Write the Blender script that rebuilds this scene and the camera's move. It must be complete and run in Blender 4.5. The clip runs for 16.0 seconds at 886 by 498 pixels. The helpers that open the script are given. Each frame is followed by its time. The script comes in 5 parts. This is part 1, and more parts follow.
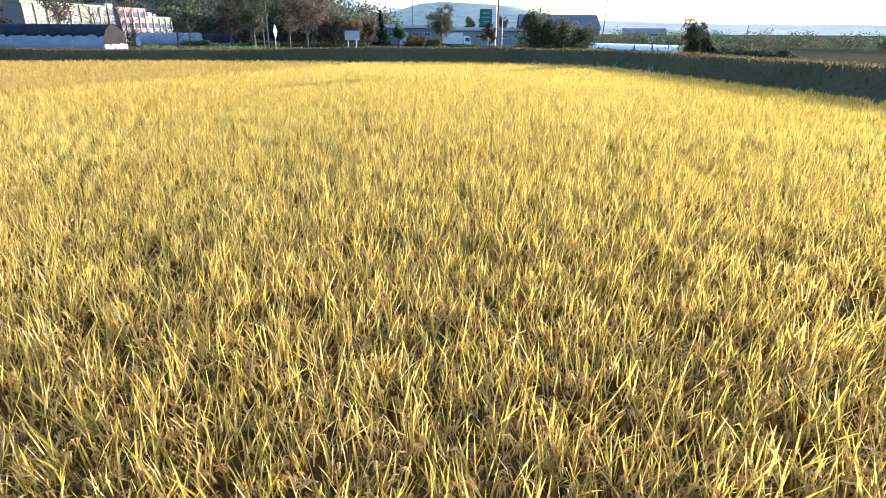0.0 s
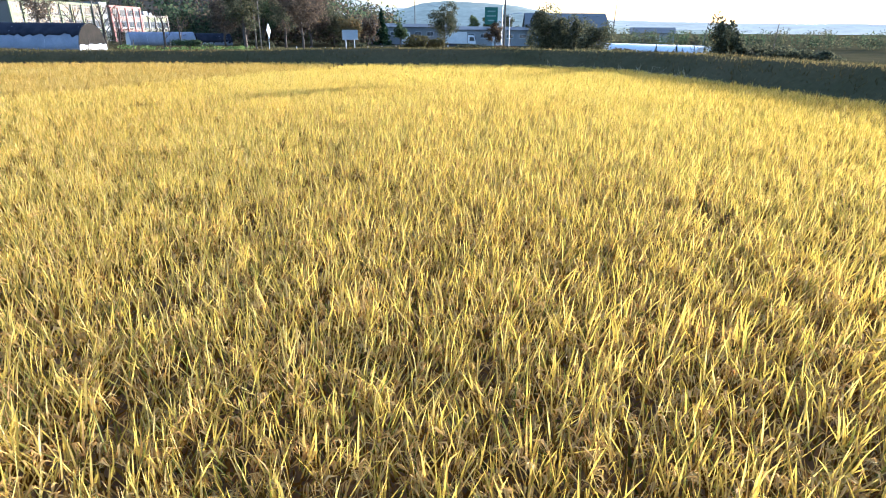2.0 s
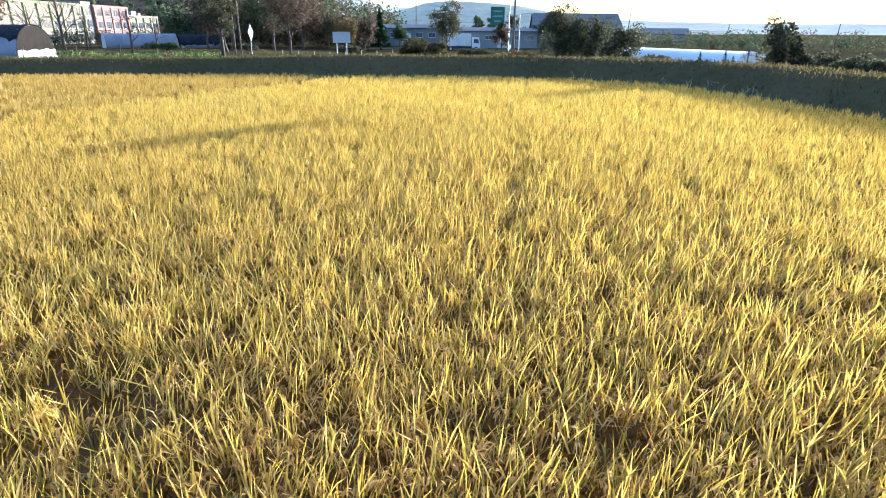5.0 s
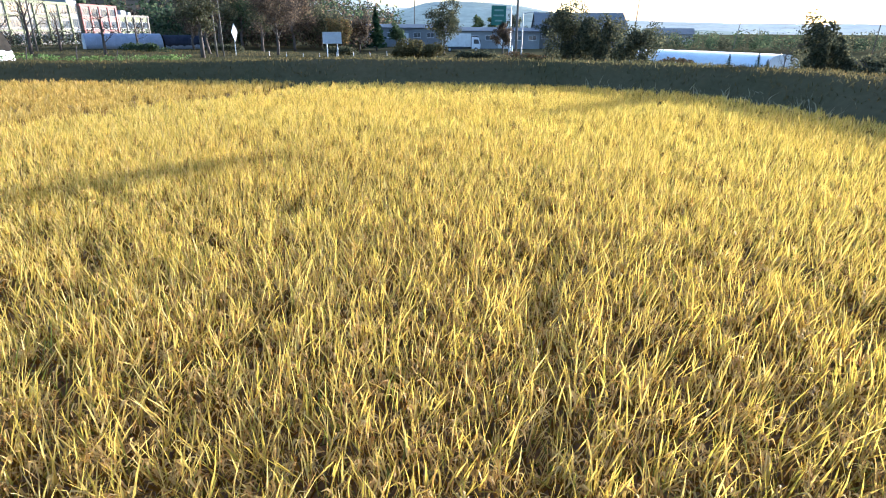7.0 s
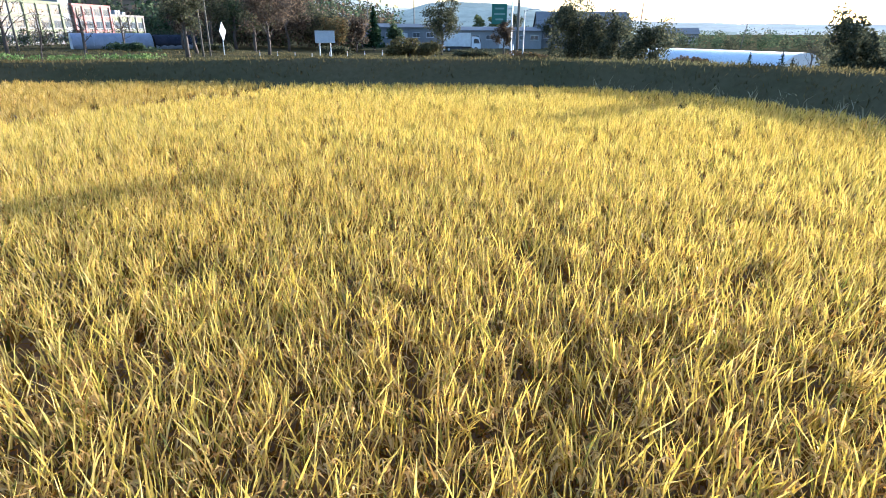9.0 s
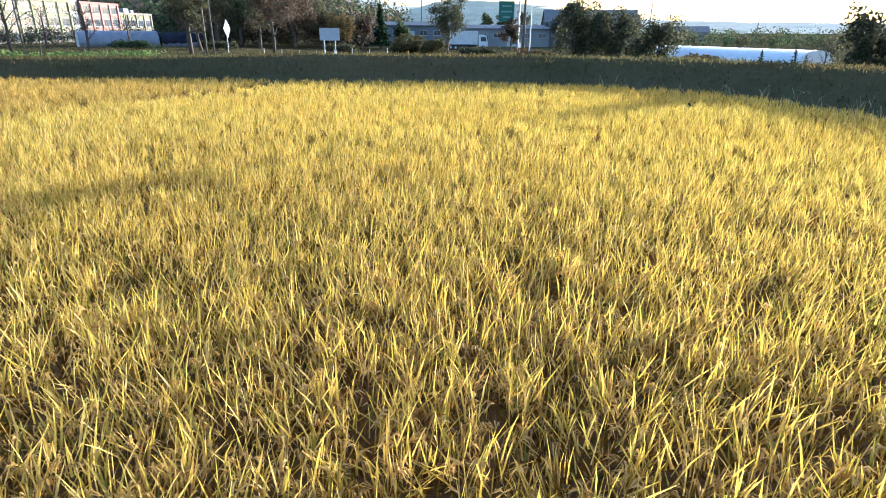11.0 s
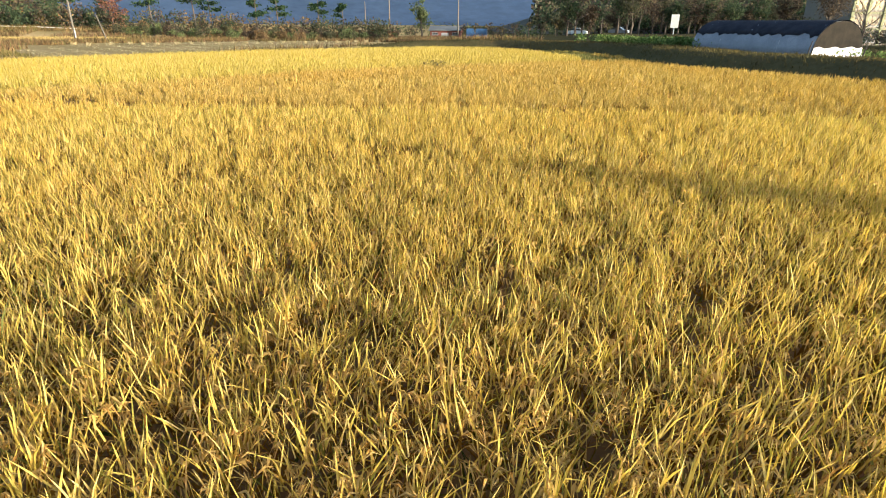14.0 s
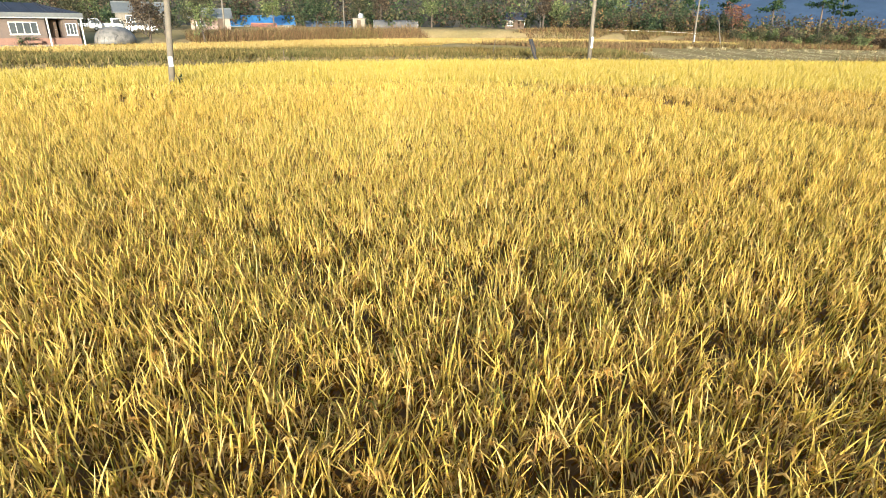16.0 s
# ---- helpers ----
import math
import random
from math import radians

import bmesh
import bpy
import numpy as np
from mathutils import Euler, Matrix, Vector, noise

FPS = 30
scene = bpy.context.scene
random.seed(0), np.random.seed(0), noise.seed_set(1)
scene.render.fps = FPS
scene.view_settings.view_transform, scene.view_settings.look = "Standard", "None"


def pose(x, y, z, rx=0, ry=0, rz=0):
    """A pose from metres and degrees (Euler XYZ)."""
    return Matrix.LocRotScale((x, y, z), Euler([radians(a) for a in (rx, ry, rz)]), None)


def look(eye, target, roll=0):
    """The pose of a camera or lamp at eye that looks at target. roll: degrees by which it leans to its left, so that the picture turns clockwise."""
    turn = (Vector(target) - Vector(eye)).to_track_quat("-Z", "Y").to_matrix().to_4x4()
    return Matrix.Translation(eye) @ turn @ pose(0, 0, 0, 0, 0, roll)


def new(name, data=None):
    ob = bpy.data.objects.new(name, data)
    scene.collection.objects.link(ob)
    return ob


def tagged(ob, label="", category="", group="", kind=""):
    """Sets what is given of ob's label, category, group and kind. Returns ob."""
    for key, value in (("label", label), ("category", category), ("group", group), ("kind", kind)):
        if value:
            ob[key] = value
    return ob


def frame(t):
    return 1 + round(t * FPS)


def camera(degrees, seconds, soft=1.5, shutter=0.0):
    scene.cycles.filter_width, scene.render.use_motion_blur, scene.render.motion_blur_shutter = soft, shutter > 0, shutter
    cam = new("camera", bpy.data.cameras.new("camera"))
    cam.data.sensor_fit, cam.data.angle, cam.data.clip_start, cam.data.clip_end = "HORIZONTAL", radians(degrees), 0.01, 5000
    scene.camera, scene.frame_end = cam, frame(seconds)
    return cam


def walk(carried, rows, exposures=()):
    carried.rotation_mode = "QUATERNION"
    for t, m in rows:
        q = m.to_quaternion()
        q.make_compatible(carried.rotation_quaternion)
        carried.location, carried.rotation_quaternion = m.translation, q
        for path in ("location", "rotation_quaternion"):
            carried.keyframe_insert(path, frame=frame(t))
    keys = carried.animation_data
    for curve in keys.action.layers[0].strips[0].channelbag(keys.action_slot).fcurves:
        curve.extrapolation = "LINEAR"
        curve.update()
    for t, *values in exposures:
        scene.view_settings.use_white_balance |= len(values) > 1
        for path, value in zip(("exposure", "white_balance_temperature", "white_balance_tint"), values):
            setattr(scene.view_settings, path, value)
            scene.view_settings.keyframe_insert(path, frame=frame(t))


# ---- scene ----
cam = camera(75.7, 16.0, soft=1.0)
EXPO, SKY, SUN = [(0.0, 1.84, 4680, 17), (9.2, 1.81, 4680, 16), (11.4, 1.71, 4850, 13), (12.0, 1.62, 5050, 11), (12.5, 1.51, 5350, 10), (13.2, 1.43, 5700, 10), (14.5, 1.41, 5750, 9), (16.0, 1.41, 5500, 7)], 0.17, 5.0

PATH = [
    (0.0, (-0.000, 0.000, 3.633), (-0.026, 1.868, 2.920), 0.40),
    (0.5, (-0.034, 1.353, 3.582), (-0.063, 3.221, 2.868), 0.40),
    (1.0, (-0.061, 2.763, 3.556), (-0.091, 4.631, 2.841), 0.41),
    (1.5, (-0.071, 4.286, 3.576), (-0.104, 6.154, 2.862), 0.41),
    (2.0, (-0.094, 5.918, 3.613), (-0.130, 7.785, 2.898), 0.40),
    (2.5, (-0.130, 7.621, 3.644), (-0.168, 9.488, 2.929), 0.38),
    (3.0, (-0.170, 9.331, 3.690), (-0.209, 11.198, 2.975), 0.38),
    (3.5, (-0.180, 11.098, 3.755), (-0.220, 12.966, 3.040), 0.37),
    (4.0, (-0.164, 12.846, 3.823), (-0.206, 14.713, 3.109), 0.38),
    (4.5, (-0.146, 14.608, 3.873), (-0.190, 16.475, 3.158), 0.41),
    (5.0, (-0.106, 16.300, 3.897), (-0.152, 18.167, 3.182), 0.41),
    (5.2, (-0.059, 16.983, 3.913), (-0.108, 18.850, 3.197), 0.41),
    (7.3, (0.161, 22.930, 3.920), (0.115, 24.797, 3.205), 0.43),
    (7.5, (0.222, 23.355, 3.904), (0.173, 25.222, 3.190), 0.42),
    (8.0, (0.318, 24.334, 3.852), (0.270, 26.202, 3.138), 0.38),
    (8.5, (0.404, 25.180, 3.752), (0.354, 27.048, 3.038), 0.36),
    (9.0, (0.505, 25.920, 3.641), (0.453, 27.787, 2.928), 0.36),
    (9.2, (0.559, 26.186, 3.556), (0.508, 28.053, 2.840), 0.36),
    (10.4, (0.780, 26.720, 3.500), (0.723, 28.587, 2.785), 0.40),
    (11.3, (0.884, 26.740, 3.495), (0.756, 28.601, 2.774), 0.35),
    (11.5, (0.858, 26.746, 3.463), (0.646, 28.598, 2.739), 0.36),
    (12.0, (0.790, 26.707, 3.454), (0.271, 28.498, 2.729), 0.40),
    (12.5, (0.728, 26.631, 3.467), (-0.217, 28.237, 2.740), 0.45),
    (13.0, (0.738, 26.545, 3.503), (-0.592, 27.848, 2.773), 0.44),
    (13.5, (0.793, 26.491, 3.534), (-0.823, 27.415, 2.803), 0.41),
    (14.0, (0.871, 26.444, 3.554), (-0.921, 26.946, 2.822), 0.41),
    (14.5, (0.960, 26.434, 3.581), (-0.899, 26.499, 2.847), 0.41),
    (15.0, (1.021, 26.454, 3.616), (-0.799, 26.069, 2.880), 0.40),
    (15.3, (1.058, 26.456, 3.650), (-0.688, 25.816, 2.914), 0.43),
    (15.5, (1.074, 26.509, 3.693), (-0.604, 25.707, 2.957), 0.47),
    (16.0, (1.168, 26.499, 3.759), (-0.300, 25.356, 3.026), 0.50),
]
walk(cam, [(t, look(eye, target, roll)) for t, eye, target, roll in PATH],
     exposures=EXPO)

# world, sun
SUN_AZ, SUN_EL = 46.5, 8.0     # degrees from +y towards +x, above the horizon
world = bpy.data.worlds.new("world")
scene.world = world
world.use_nodes = True
wn = world.node_tree.nodes
sky = wn.new("ShaderNodeTexSky")
sky.sky_type = "NISHITA"
sky.sun_disc = False
sky.sun_elevation, sky.sun_rotation = radians(SUN_EL), radians(SUN_AZ)
sky.air_density, sky.dust_density, sky.ozone_density = 1.0, 2.5, 1.0
wn["Background"].inputs["Strength"].default_value = SKY
world.node_tree.links.new(sky.outputs[0], wn["Background"].inputs["Color"])
lamp = bpy.data.lights.new("sun", "SUN")
lamp.energy, lamp.angle, lamp.color = SUN, radians(0.6), (1.0, 0.86, 0.62)
sun = new("sun", lamp)
sa, se = radians(SUN_AZ), radians(SUN_EL)
SUN_WAY = Vector((math.sin(sa) * math.cos(se), math.cos(sa) * math.cos(se), math.sin(se)))
sun.matrix_world = look(SUN_WAY * 200, (0, 0, 0))


# ---- materials ----
def ramp_node(nt, stops, fac):
    r = nt.nodes.new("ShaderNodeValToRGB")
    el = r.color_ramp.elements
    el[0].position, el[0].color = stops[0][0], (*stops[0][1], 1)
    el[1].position, el[1].color = stops[-1][0], (*stops[-1][1], 1)
    for p, c in stops[1:-1]:
        e = el.new(p)
        e.color = (*c, 1)
    nt.links.new(fac, r.inputs[0])
    return r.outputs[0]


def noise_node(nt, scale, detail=3.0, coords="Object", rough=0.6):
    tc = nt.nodes.new("ShaderNodeTexCoord")
    n = nt.nodes.new("ShaderNodeTexNoise")
    n.inputs["Scale"].default_value, n.inputs["Detail"].default_value, n.inputs["Roughness"].default_value = scale, detail, rough
    nt.links.new(tc.outputs[coords], n.inputs["Vector"])
    return n.outputs["Fac"]


def mix_node(nt, fac, a, b, blend="MIX"):
    m = nt.nodes.new("ShaderNodeMix")
    m.data_type, m.blend_type = "RGBA", blend
    for key, v in ((0, fac), (6, a), (7, b)):
        if isinstance(v, bpy.types.NodeSocket):
            nt.links.new(v, m.inputs[key])
        elif key == 0:
            m.inputs[0].default_value = v
        else:
            m.inputs[key].default_value = (*v, 1)
    return m.outputs[2]


def surface(name, base, other=None, scale=2.0, fine=30.0, rough=0.8, metal=0.0, bump=0.15, fine_mix=0.35, spec=0.4):
    """Two-scale mottled surface: base and other colour by a broad noise, grain by a fine one."""
    m = bpy.data.materials.new(name)
    m.use_nodes = True
    nt = m.node_tree
    b = nt.nodes["Principled BSDF"]
    other = other or tuple(c * 0.7 for c in base)
    broad, grain = noise_node(nt, scale, 4), noise_node(nt, fine, 3)
    c = mix_node(nt, ramp_node(nt, [(0.35, (0, 0, 0)), (0.65, (1, 1, 1))], broad), base, other)
    dark = ramp_node(nt, [(0.3, (0.55, 0.55, 0.55)), (0.7, (1.25, 1.25, 1.25))], grain)
    c2 = mix_node(nt, fine_mix, c, mix_node(nt, 1.0, c, dark, "MULTIPLY"))
    nt.links.new(c2, b.inputs["Base Color"])
    b.inputs["Roughness"].default_value, b.inputs["Metallic"].default_value = rough, metal
    b.inputs["Specular IOR Level"].default_value = spec
    if bump:
        bp = nt.nodes.new("ShaderNodeBump")
        bp.inputs["Strength"].default_value, bp.inputs["Distance"].default_value = bump, 0.02
        nt.links.new(grain, bp.inputs["Height"])
        nt.links.new(bp.outputs[0], b.inputs["Normal"])
    return m


def leafy(name, stops, through_light=0.4, broad=None, broad_scale=0.12, gloss=0.004, rough=0.5, glow=(1.0, 1.0, 1.0)):
    """Thin leaves: colour by the random number of each leaf, shifted in broad patches, part of the light shines through."""
    m = bpy.data.materials.new(name)
    m.use_nodes = True
    nt = m.node_tree
    nt.nodes.remove(nt.nodes["Principled BSDF"])
    geo = nt.nodes.new("ShaderNodeNewGeometry")
    c = ramp_node(nt, stops, geo.outputs["Random Per Island"])
    if broad:
        f = ramp_node(nt, [(0.42, (0, 0, 0)), (0.68, (0.75, 0.75, 0.75))], noise_node(nt, broad_scale, 4))
        c = mix_node(nt, f, c, mix_node(nt, 1.0, c, broad, "MULTIPLY"))
    d, tr, g = (nt.nodes.new("ShaderNodeBsdf" + k) for k in ("Diffuse", "Translucent", "Glossy"))
    g.inputs["Roughness"].default_value = rough
    g.inputs["Color"].default_value = (0.9, 0.85, 0.7, 1)
    mx, mg = nt.nodes.new("ShaderNodeMixShader"), nt.nodes.new("ShaderNodeMixShader")
    mx.inputs[0].default_value, mg.inputs[0].default_value = through_light, gloss
    for s, i in ((d, 1), (tr, 2)):
        nt.links.new(c if i == 1 or glow == (1.0, 1.0, 1.0) else mix_node(nt, 1.0, c, glow, "MULTIPLY"), s.inputs["Color"])
        nt.links.new(s.outputs[0], mx.inputs[i])
    nt.links.new(mx.outputs[0], mg.inputs[1])
    nt.links.new(g.outputs[0], mg.inputs[2])
    nt.links.new(mg.outputs[0], nt.nodes["Material Output"].inputs["Surface"])
    return m


LEAF_GLOW = (1.0, 1.0, 0.52)     # light through a leaf turns yellow-green
RICE_LEAF = leafy("rice_leaf", [(0.0, (0.13, 0.14, 0.03)), (0.06, (0.28, 0.245, 0.05)), (0.16, (0.515, 0.383, 0.07)), (0.45, (0.675, 0.48, 0.11)),
                                (0.75, (0.75, 0.545, 0.15)), (0.94, (0.75, 0.574, 0.23)), (1.0, (0.48, 0.26, 0.09))],
                  0.45, broad=(0.97, 0.89, 0.76), broad_scale=0.10, gloss=0.01, glow=LEAF_GLOW)
RICE_RIPE = leafy("rice_leaf_ripe", [(0.0, (0.27, 0.195, 0.045)), (0.2, (0.43, 0.30, 0.07)), (0.55, (0.56, 0.39, 0.105)),
                                     (0.85, (0.62, 0.44, 0.14)), (1.0, (0.64, 0.49, 0.23))], 0.4, broad=(0.96, 0.86, 0.72), broad_scale=0.12, glow=LEAF_GLOW)
RICE_YELLOW = leafy("rice_leaf_bright", [(0.0, (0.40, 0.31, 0.05)), (0.3, (0.50, 0.385, 0.08)), (0.7, (0.56, 0.435, 0.12)),
                                         (1.0, (0.58, 0.46, 0.18))], 0.42, broad=(0.97, 0.93, 0.85), broad_scale=0.15, glow=LEAF_GLOW)
# olive tone: the shade over the field's corner is put into the leaf colour
RICE_SHADED = leafy("rice_leaf_shaded", [(0.0, (0.10, 0.11, 0.03)), (0.5, (0.17, 0.165, 0.05)), (1.0, (0.28, 0.24, 0.085))], 0.35)
RICE_TAN = leafy("rice_leaf_tan", [(0.0, (0.33, 0.25, 0.075)), (0.5, (0.43, 0.325, 0.115)), (1.0, (0.49, 0.375, 0.16))], 0.35, broad=(0.95, 0.86, 0.74), broad_scale=0.15)
RICE_EAR = leafy("rice_ear", [(0.0, (0.42, 0.22, 0.045)), (0.5, (0.62, 0.378, 0.085)), (1.0, (0.76, 0.515, 0.17))], 0.38, gloss=0.02)
# dead brown lower leaves, darkened further: shade of the gaps is in the colour
RICE_UNDER = leafy("rice_lower_leaf_shaded", [(0.0, (0.14, 0.072, 0.012)), (0.35, (0.24, 0.12, 0.02)), (0.7, (0.35, 0.185, 0.03)), (0.85, (0.18, 0.135, 0.024)), (1.0, (0.065, 0.085, 0.017))], 0.5, gloss=0.0)
GRASS = leafy("bank_grass", [(0.0, (0.062, 0.058, 0.025)), (0.5, (0.090, 0.083, 0.035)), (0.85, (0.118, 0.103, 0.044)), (1.0, (0.16, 0.128, 0.058))], 0.5, broad=(1.25, 1.0, 0.8), broad_scale=0.06)
BANK = leafy("bank_weeds", [(0.0, (0.09, 0.09, 0.028)), (0.4, (0.135, 0.12, 0.042)), (0.8, (0.185, 0.15, 0.058)), (1.0, (0.25, 0.19, 0.09))],
             0.3, broad=(1.0, 0.78, 0.7), broad_scale=0.09)
SCRUB = leafy("dry_scrub", [(0.0, (0.08, 0.055, 0.03)), (0.4, (0.16, 0.095, 0.05)), (0.8, (0.25, 0.165, 0.085)), (1.0, (0.14, 0.14, 0.05))],
              0.2, broad=(0.7, 0.9, 0.6), broad_scale=0.07)
VEG = leafy("crop_leaf", [(0.0, (0.07, 0.12, 0.03)), (0.6, (0.15, 0.215, 0.055)), (1.0, (0.29, 0.34, 0.12))], 0.45)
STRAW = leafy("cut_straw", [(0.0, (0.27, 0.22, 0.11)), (0.5, (0.39, 0.33, 0.18)), (1.0, (0.50, 0.43, 0.27))], 0.25)
LEAF_GREEN = leafy("tree_leaf_green", [(0.0, (0.030, 0.048, 0.026)), (0.5, (0.056, 0.080, 0.042)), (1.0, (0.12, 0.145, 0.068))], 0.5)
LEAF_OLIVE = leafy("tree_leaf_olive", [(0.0, (0.040, 0.045, 0.028)), (0.5, (0.076, 0.080, 0.046)), (1.0, (0.15, 0.138, 0.070))], 0.5)
LEAF_BROWN = leafy("tree_leaf_brown", [(0.0, (0.046, 0.037, 0.028)), (0.6, (0.096, 0.074, 0.052)), (1.0, (0.18, 0.128, 0.078))], 0.5)
LEAF_ORANGE = leafy("tree_leaf_orange", [(0.0, (0.09, 0.085, 0.035)), (0.5, (0.19, 0.145, 0.06)), (1.0, (0.31, 0.19, 0.075))], 0.20)
LEAF_PINE = leafy("pine_needles", [(0.0, (0.012, 0.030, 0.015)), (0.6, (0.03, 0.055, 0.025)), (1.0, (0.06, 0.085, 0.04))], 0.15)
LEAF_SPRING = leafy("tree_leaf_light", [(0.0, (0.065, 0.09, 0.035)), (0.6, (0.125, 0.15, 0.06)), (1.0, (0.21, 0.225, 0.10))], 0.30)
SOIL = surface("field_soil", (0.25, 0.135, 0.05), (0.16, 0.09, 0.035), 0.8, 12, 0.95, bump=0.5)
TURF = surface("rough_turf", (0.068, 0.062, 0.029), (0.095, 0.079, 0.040), 0.15, 3.0, 1.0, bump=0.6, spec=0.0)
DRY_TURF = surface("dry_turf", (0.24, 0.19, 0.085), (0.33, 0.25, 0.13), 0.12, 2.5, 0.95, bump=0.6, spec=0.0)
BARK = surface("bark", (0.115, 0.09, 0.07), (0.07, 0.055, 0.042), 1.5, 14, 0.9, bump=0.5)
CONCRETE = surface("pole_concrete", (0.16, 0.14, 0.112), (0.12, 0.105, 0.085), 0.8, 18, 0.8)
STEEL = surface("galvanised_steel", (0.55, 0.56, 0.57), (0.42, 0.43, 0.44), 2, 20, 0.45, 0.6, bump=0.05)
WHITE = surface("white_paint", (0.70, 0.70, 0.68), (0.60, 0.59, 0.57), 1.5, 20, 0.5, bump=0.03)
BLACK = surface("black_plastic", (0.02, 0.02, 0.022), (0.035, 0.035, 0.04), 2, 20, 0.6)


# ---- mesh helpers ----
class Shape:
    """Collects verts and faces of one part."""

    def __init__(self):
        self.v, self.f = [], []

    def add(self, verts, faces, m=None):
        o = len(self.v)
        self.v += [tuple(m @ Vector(p)) if m else tuple(p) for p in verts]
        self.f += [tuple(o + i for i in f) for f in faces]
        return self

    def box(self, cx, cy, cz, sx, sy, sz, m=None, taper=1.0):
        x, y, z = sx / 2, sy / 2, sz / 2
        v = [(cx + i * x * (taper if k > 0 else 1), cy + j * y * (taper if k > 0 else 1), cz + k * z) for k in (-1, 1) for i, j in ((-1, -1), (1, -1), (1, 1), (-1, 1))]
        return self.add(v, [(3, 2, 1, 0), (4, 5, 6, 7), (0, 1, 5, 4), (1, 2, 6, 5), (2, 3, 7, 6), (3, 0, 4, 7)], m)

    def tube(self, pts, radii, sides=8, m=None):
        pts = [Vector(p) for p in pts]
        v, f = [], []
        for i, p in enumerate(pts):
            d = (pts[min(i + 1, len(pts) - 1)] - pts[max(i - 1, 0)]).normalized()
            a = d.cross(Vector((0.3, 1, 0.1)) if abs(d.z) > 0.8 else Vector((0, 0, 1))).normalized()
            b = d.cross(a)
            v += [p + radii[i] * (math.cos(q) * a + math.sin(q) * b) for q in (2 * math.pi * k / sides for k in range(sides))]
        for i in range(len(pts) - 1):
            for k in range(sides):
                n = (k + 1) % sides
                f.append((i * sides + k, i * sides + n, (i + 1) * sides + n, (i + 1) * sides + k))
        f += [tuple(range(sides - 1, -1, -1)), tuple(range((len(pts) - 1) * sides, len(pts) * sides))]
        return self.add(v, f, m)

    def prism(self, outline, y0, y1, m=None):
        """An outline in x, z drawn out from y0 to y1."""
        n = len(outline)
        v = [(x, y0, z) for x, z in outline] + [(x, y1, z) for x, z in outline]
        f = [tuple(range(n)), tuple(range(2 * n - 1, n - 1, -1))] + [(i, i + n, (i + 1) % n + n, (i + 1) % n) for i in range(n)]
        return self.add(v, f, m)

    def mesh(self, name, mat, smooth=False):
        me = bpy.data.meshes.new(name)
        me.from_pydata(self.v, [], self.f)
        me.materials.append(mat)
        bm = bmesh.new()
        bm.from_mesh(me)
        bmesh.ops.recalc_face_normals(bm, faces=bm.faces)
        bm.to_mesh(me)
        bm.free()
        if smooth:
            me.polygons.foreach_set("use_smooth", [True] * len(me.polygons))
        return me


def part(name, shape, mat, parent, label="", smooth=False):
    ob = new(name, shape.mesh(name, mat, smooth) if isinstance(shape, Shape) else shape)
    ob.parent = parent
    if label:
        tagged(ob, label)
    return ob


def thing(name, m, label, category, group=""):
    ob = new(name)
    ob.empty_display_size = 0.2
    ob.matrix_world = m
    return tagged(ob, label, category, group)


def fast_mesh(name, verts, quads=None, tris=None, mats=(), index=None):
    """A mesh from numpy arrays of verts, quads and triangles; index: material of each face."""
    me = bpy.data.meshes.new(name)
    quads = np.zeros((0, 4), np.int32) if quads is None else quads
    tris = np.zeros((0, 3), np.int32) if tris is None else tris
    me.vertices.add(len(verts))
    me.vertices.foreach_set("co", np.ascontiguousarray(verts, np.float32).ravel())
    loops = np.concatenate([quads.ravel(), tris.ravel()]).astype(np.int32)
    starts = np.concatenate([np.arange(len(quads)) * 4, 4 * len(quads) + np.arange(len(tris)) * 3]).astype(np.int32)
    me.loops.add(len(loops))
    me.loops.foreach_set("vertex_index", loops)
    me.polygons.add(len(starts))
    me.polygons.foreach_set("loop_start", starts)
    for m in mats:
        me.materials.append(m)
    if index is not None:
        me.polygons.foreach_set("material_index", index.astype(np.int32))
    me.update(calc_edges=True)
    return me


# ---- lie of the land ----
FIELD = [(-76, 54.5), (-66, 60.8), (-55, 61.2), (-48, 58.2), (-38, 57), (-27, 60), (-20, 61.5), (-10, 61), (0, 61), (6.5, 60), (10, 58.8), (13, 56), (14.5, 53.5), (16, 48),
         (17.2, 41), (18.3, 35), (20, 29), (24, 18), (28, 5), (33, -16), (30, -28), (-5, -24), (-12, -20.5), (-21, -16.5), (-30, -15), (-42, -7.5),
         (-54, 4), (-62, 14), (-70, 25), (-76, 40), (-78, 48)]
PLOT = [(-6, -9), (-14, -3.6), (-26, 4.4), (-30, 13), (-33.3, 19.3), (-37.6, 25.7), (-43, 37), (-47.3, 51), (-48.5, 57.5), (-90, 60), (-100, 20), (-40, -40), (-4, -40)]
RIPE = [(-9.5, 63), (-11, 55), (-13.5, 50), (-15.5, 45), (-18, 39.5), (-20.3, 34), (-22, 26.5), (-24.5, 20), (-27, 14), (-27.5, 6), (-60, 6), (-60, 63)]
NOTCH = [(-46.5, 52.6), (-53, 55.0), (-64, 56.0), (-73, 55), (-78, 56.5), (-66, 63), (-54, 63), (-44, 59)]
STRIP = [(-8, -42), (-17, -38.5), (-23, -36), (-30, -34), (-47, -36), (-73, -32), (-90, -19), (-102, -7), (-112, 3), (-116, -6), (-112, -30), (-92, -49), (-67, -53), (-43, -50), (-23, -49), (-6, -50)]
STUBBLE = [(-63, 5), (-71, 13), (-79, 24), (-84, 38), (-84, 50), (-104, 54), (-120, 34), (-112, 14), (-94, -1), (-70, -3)]


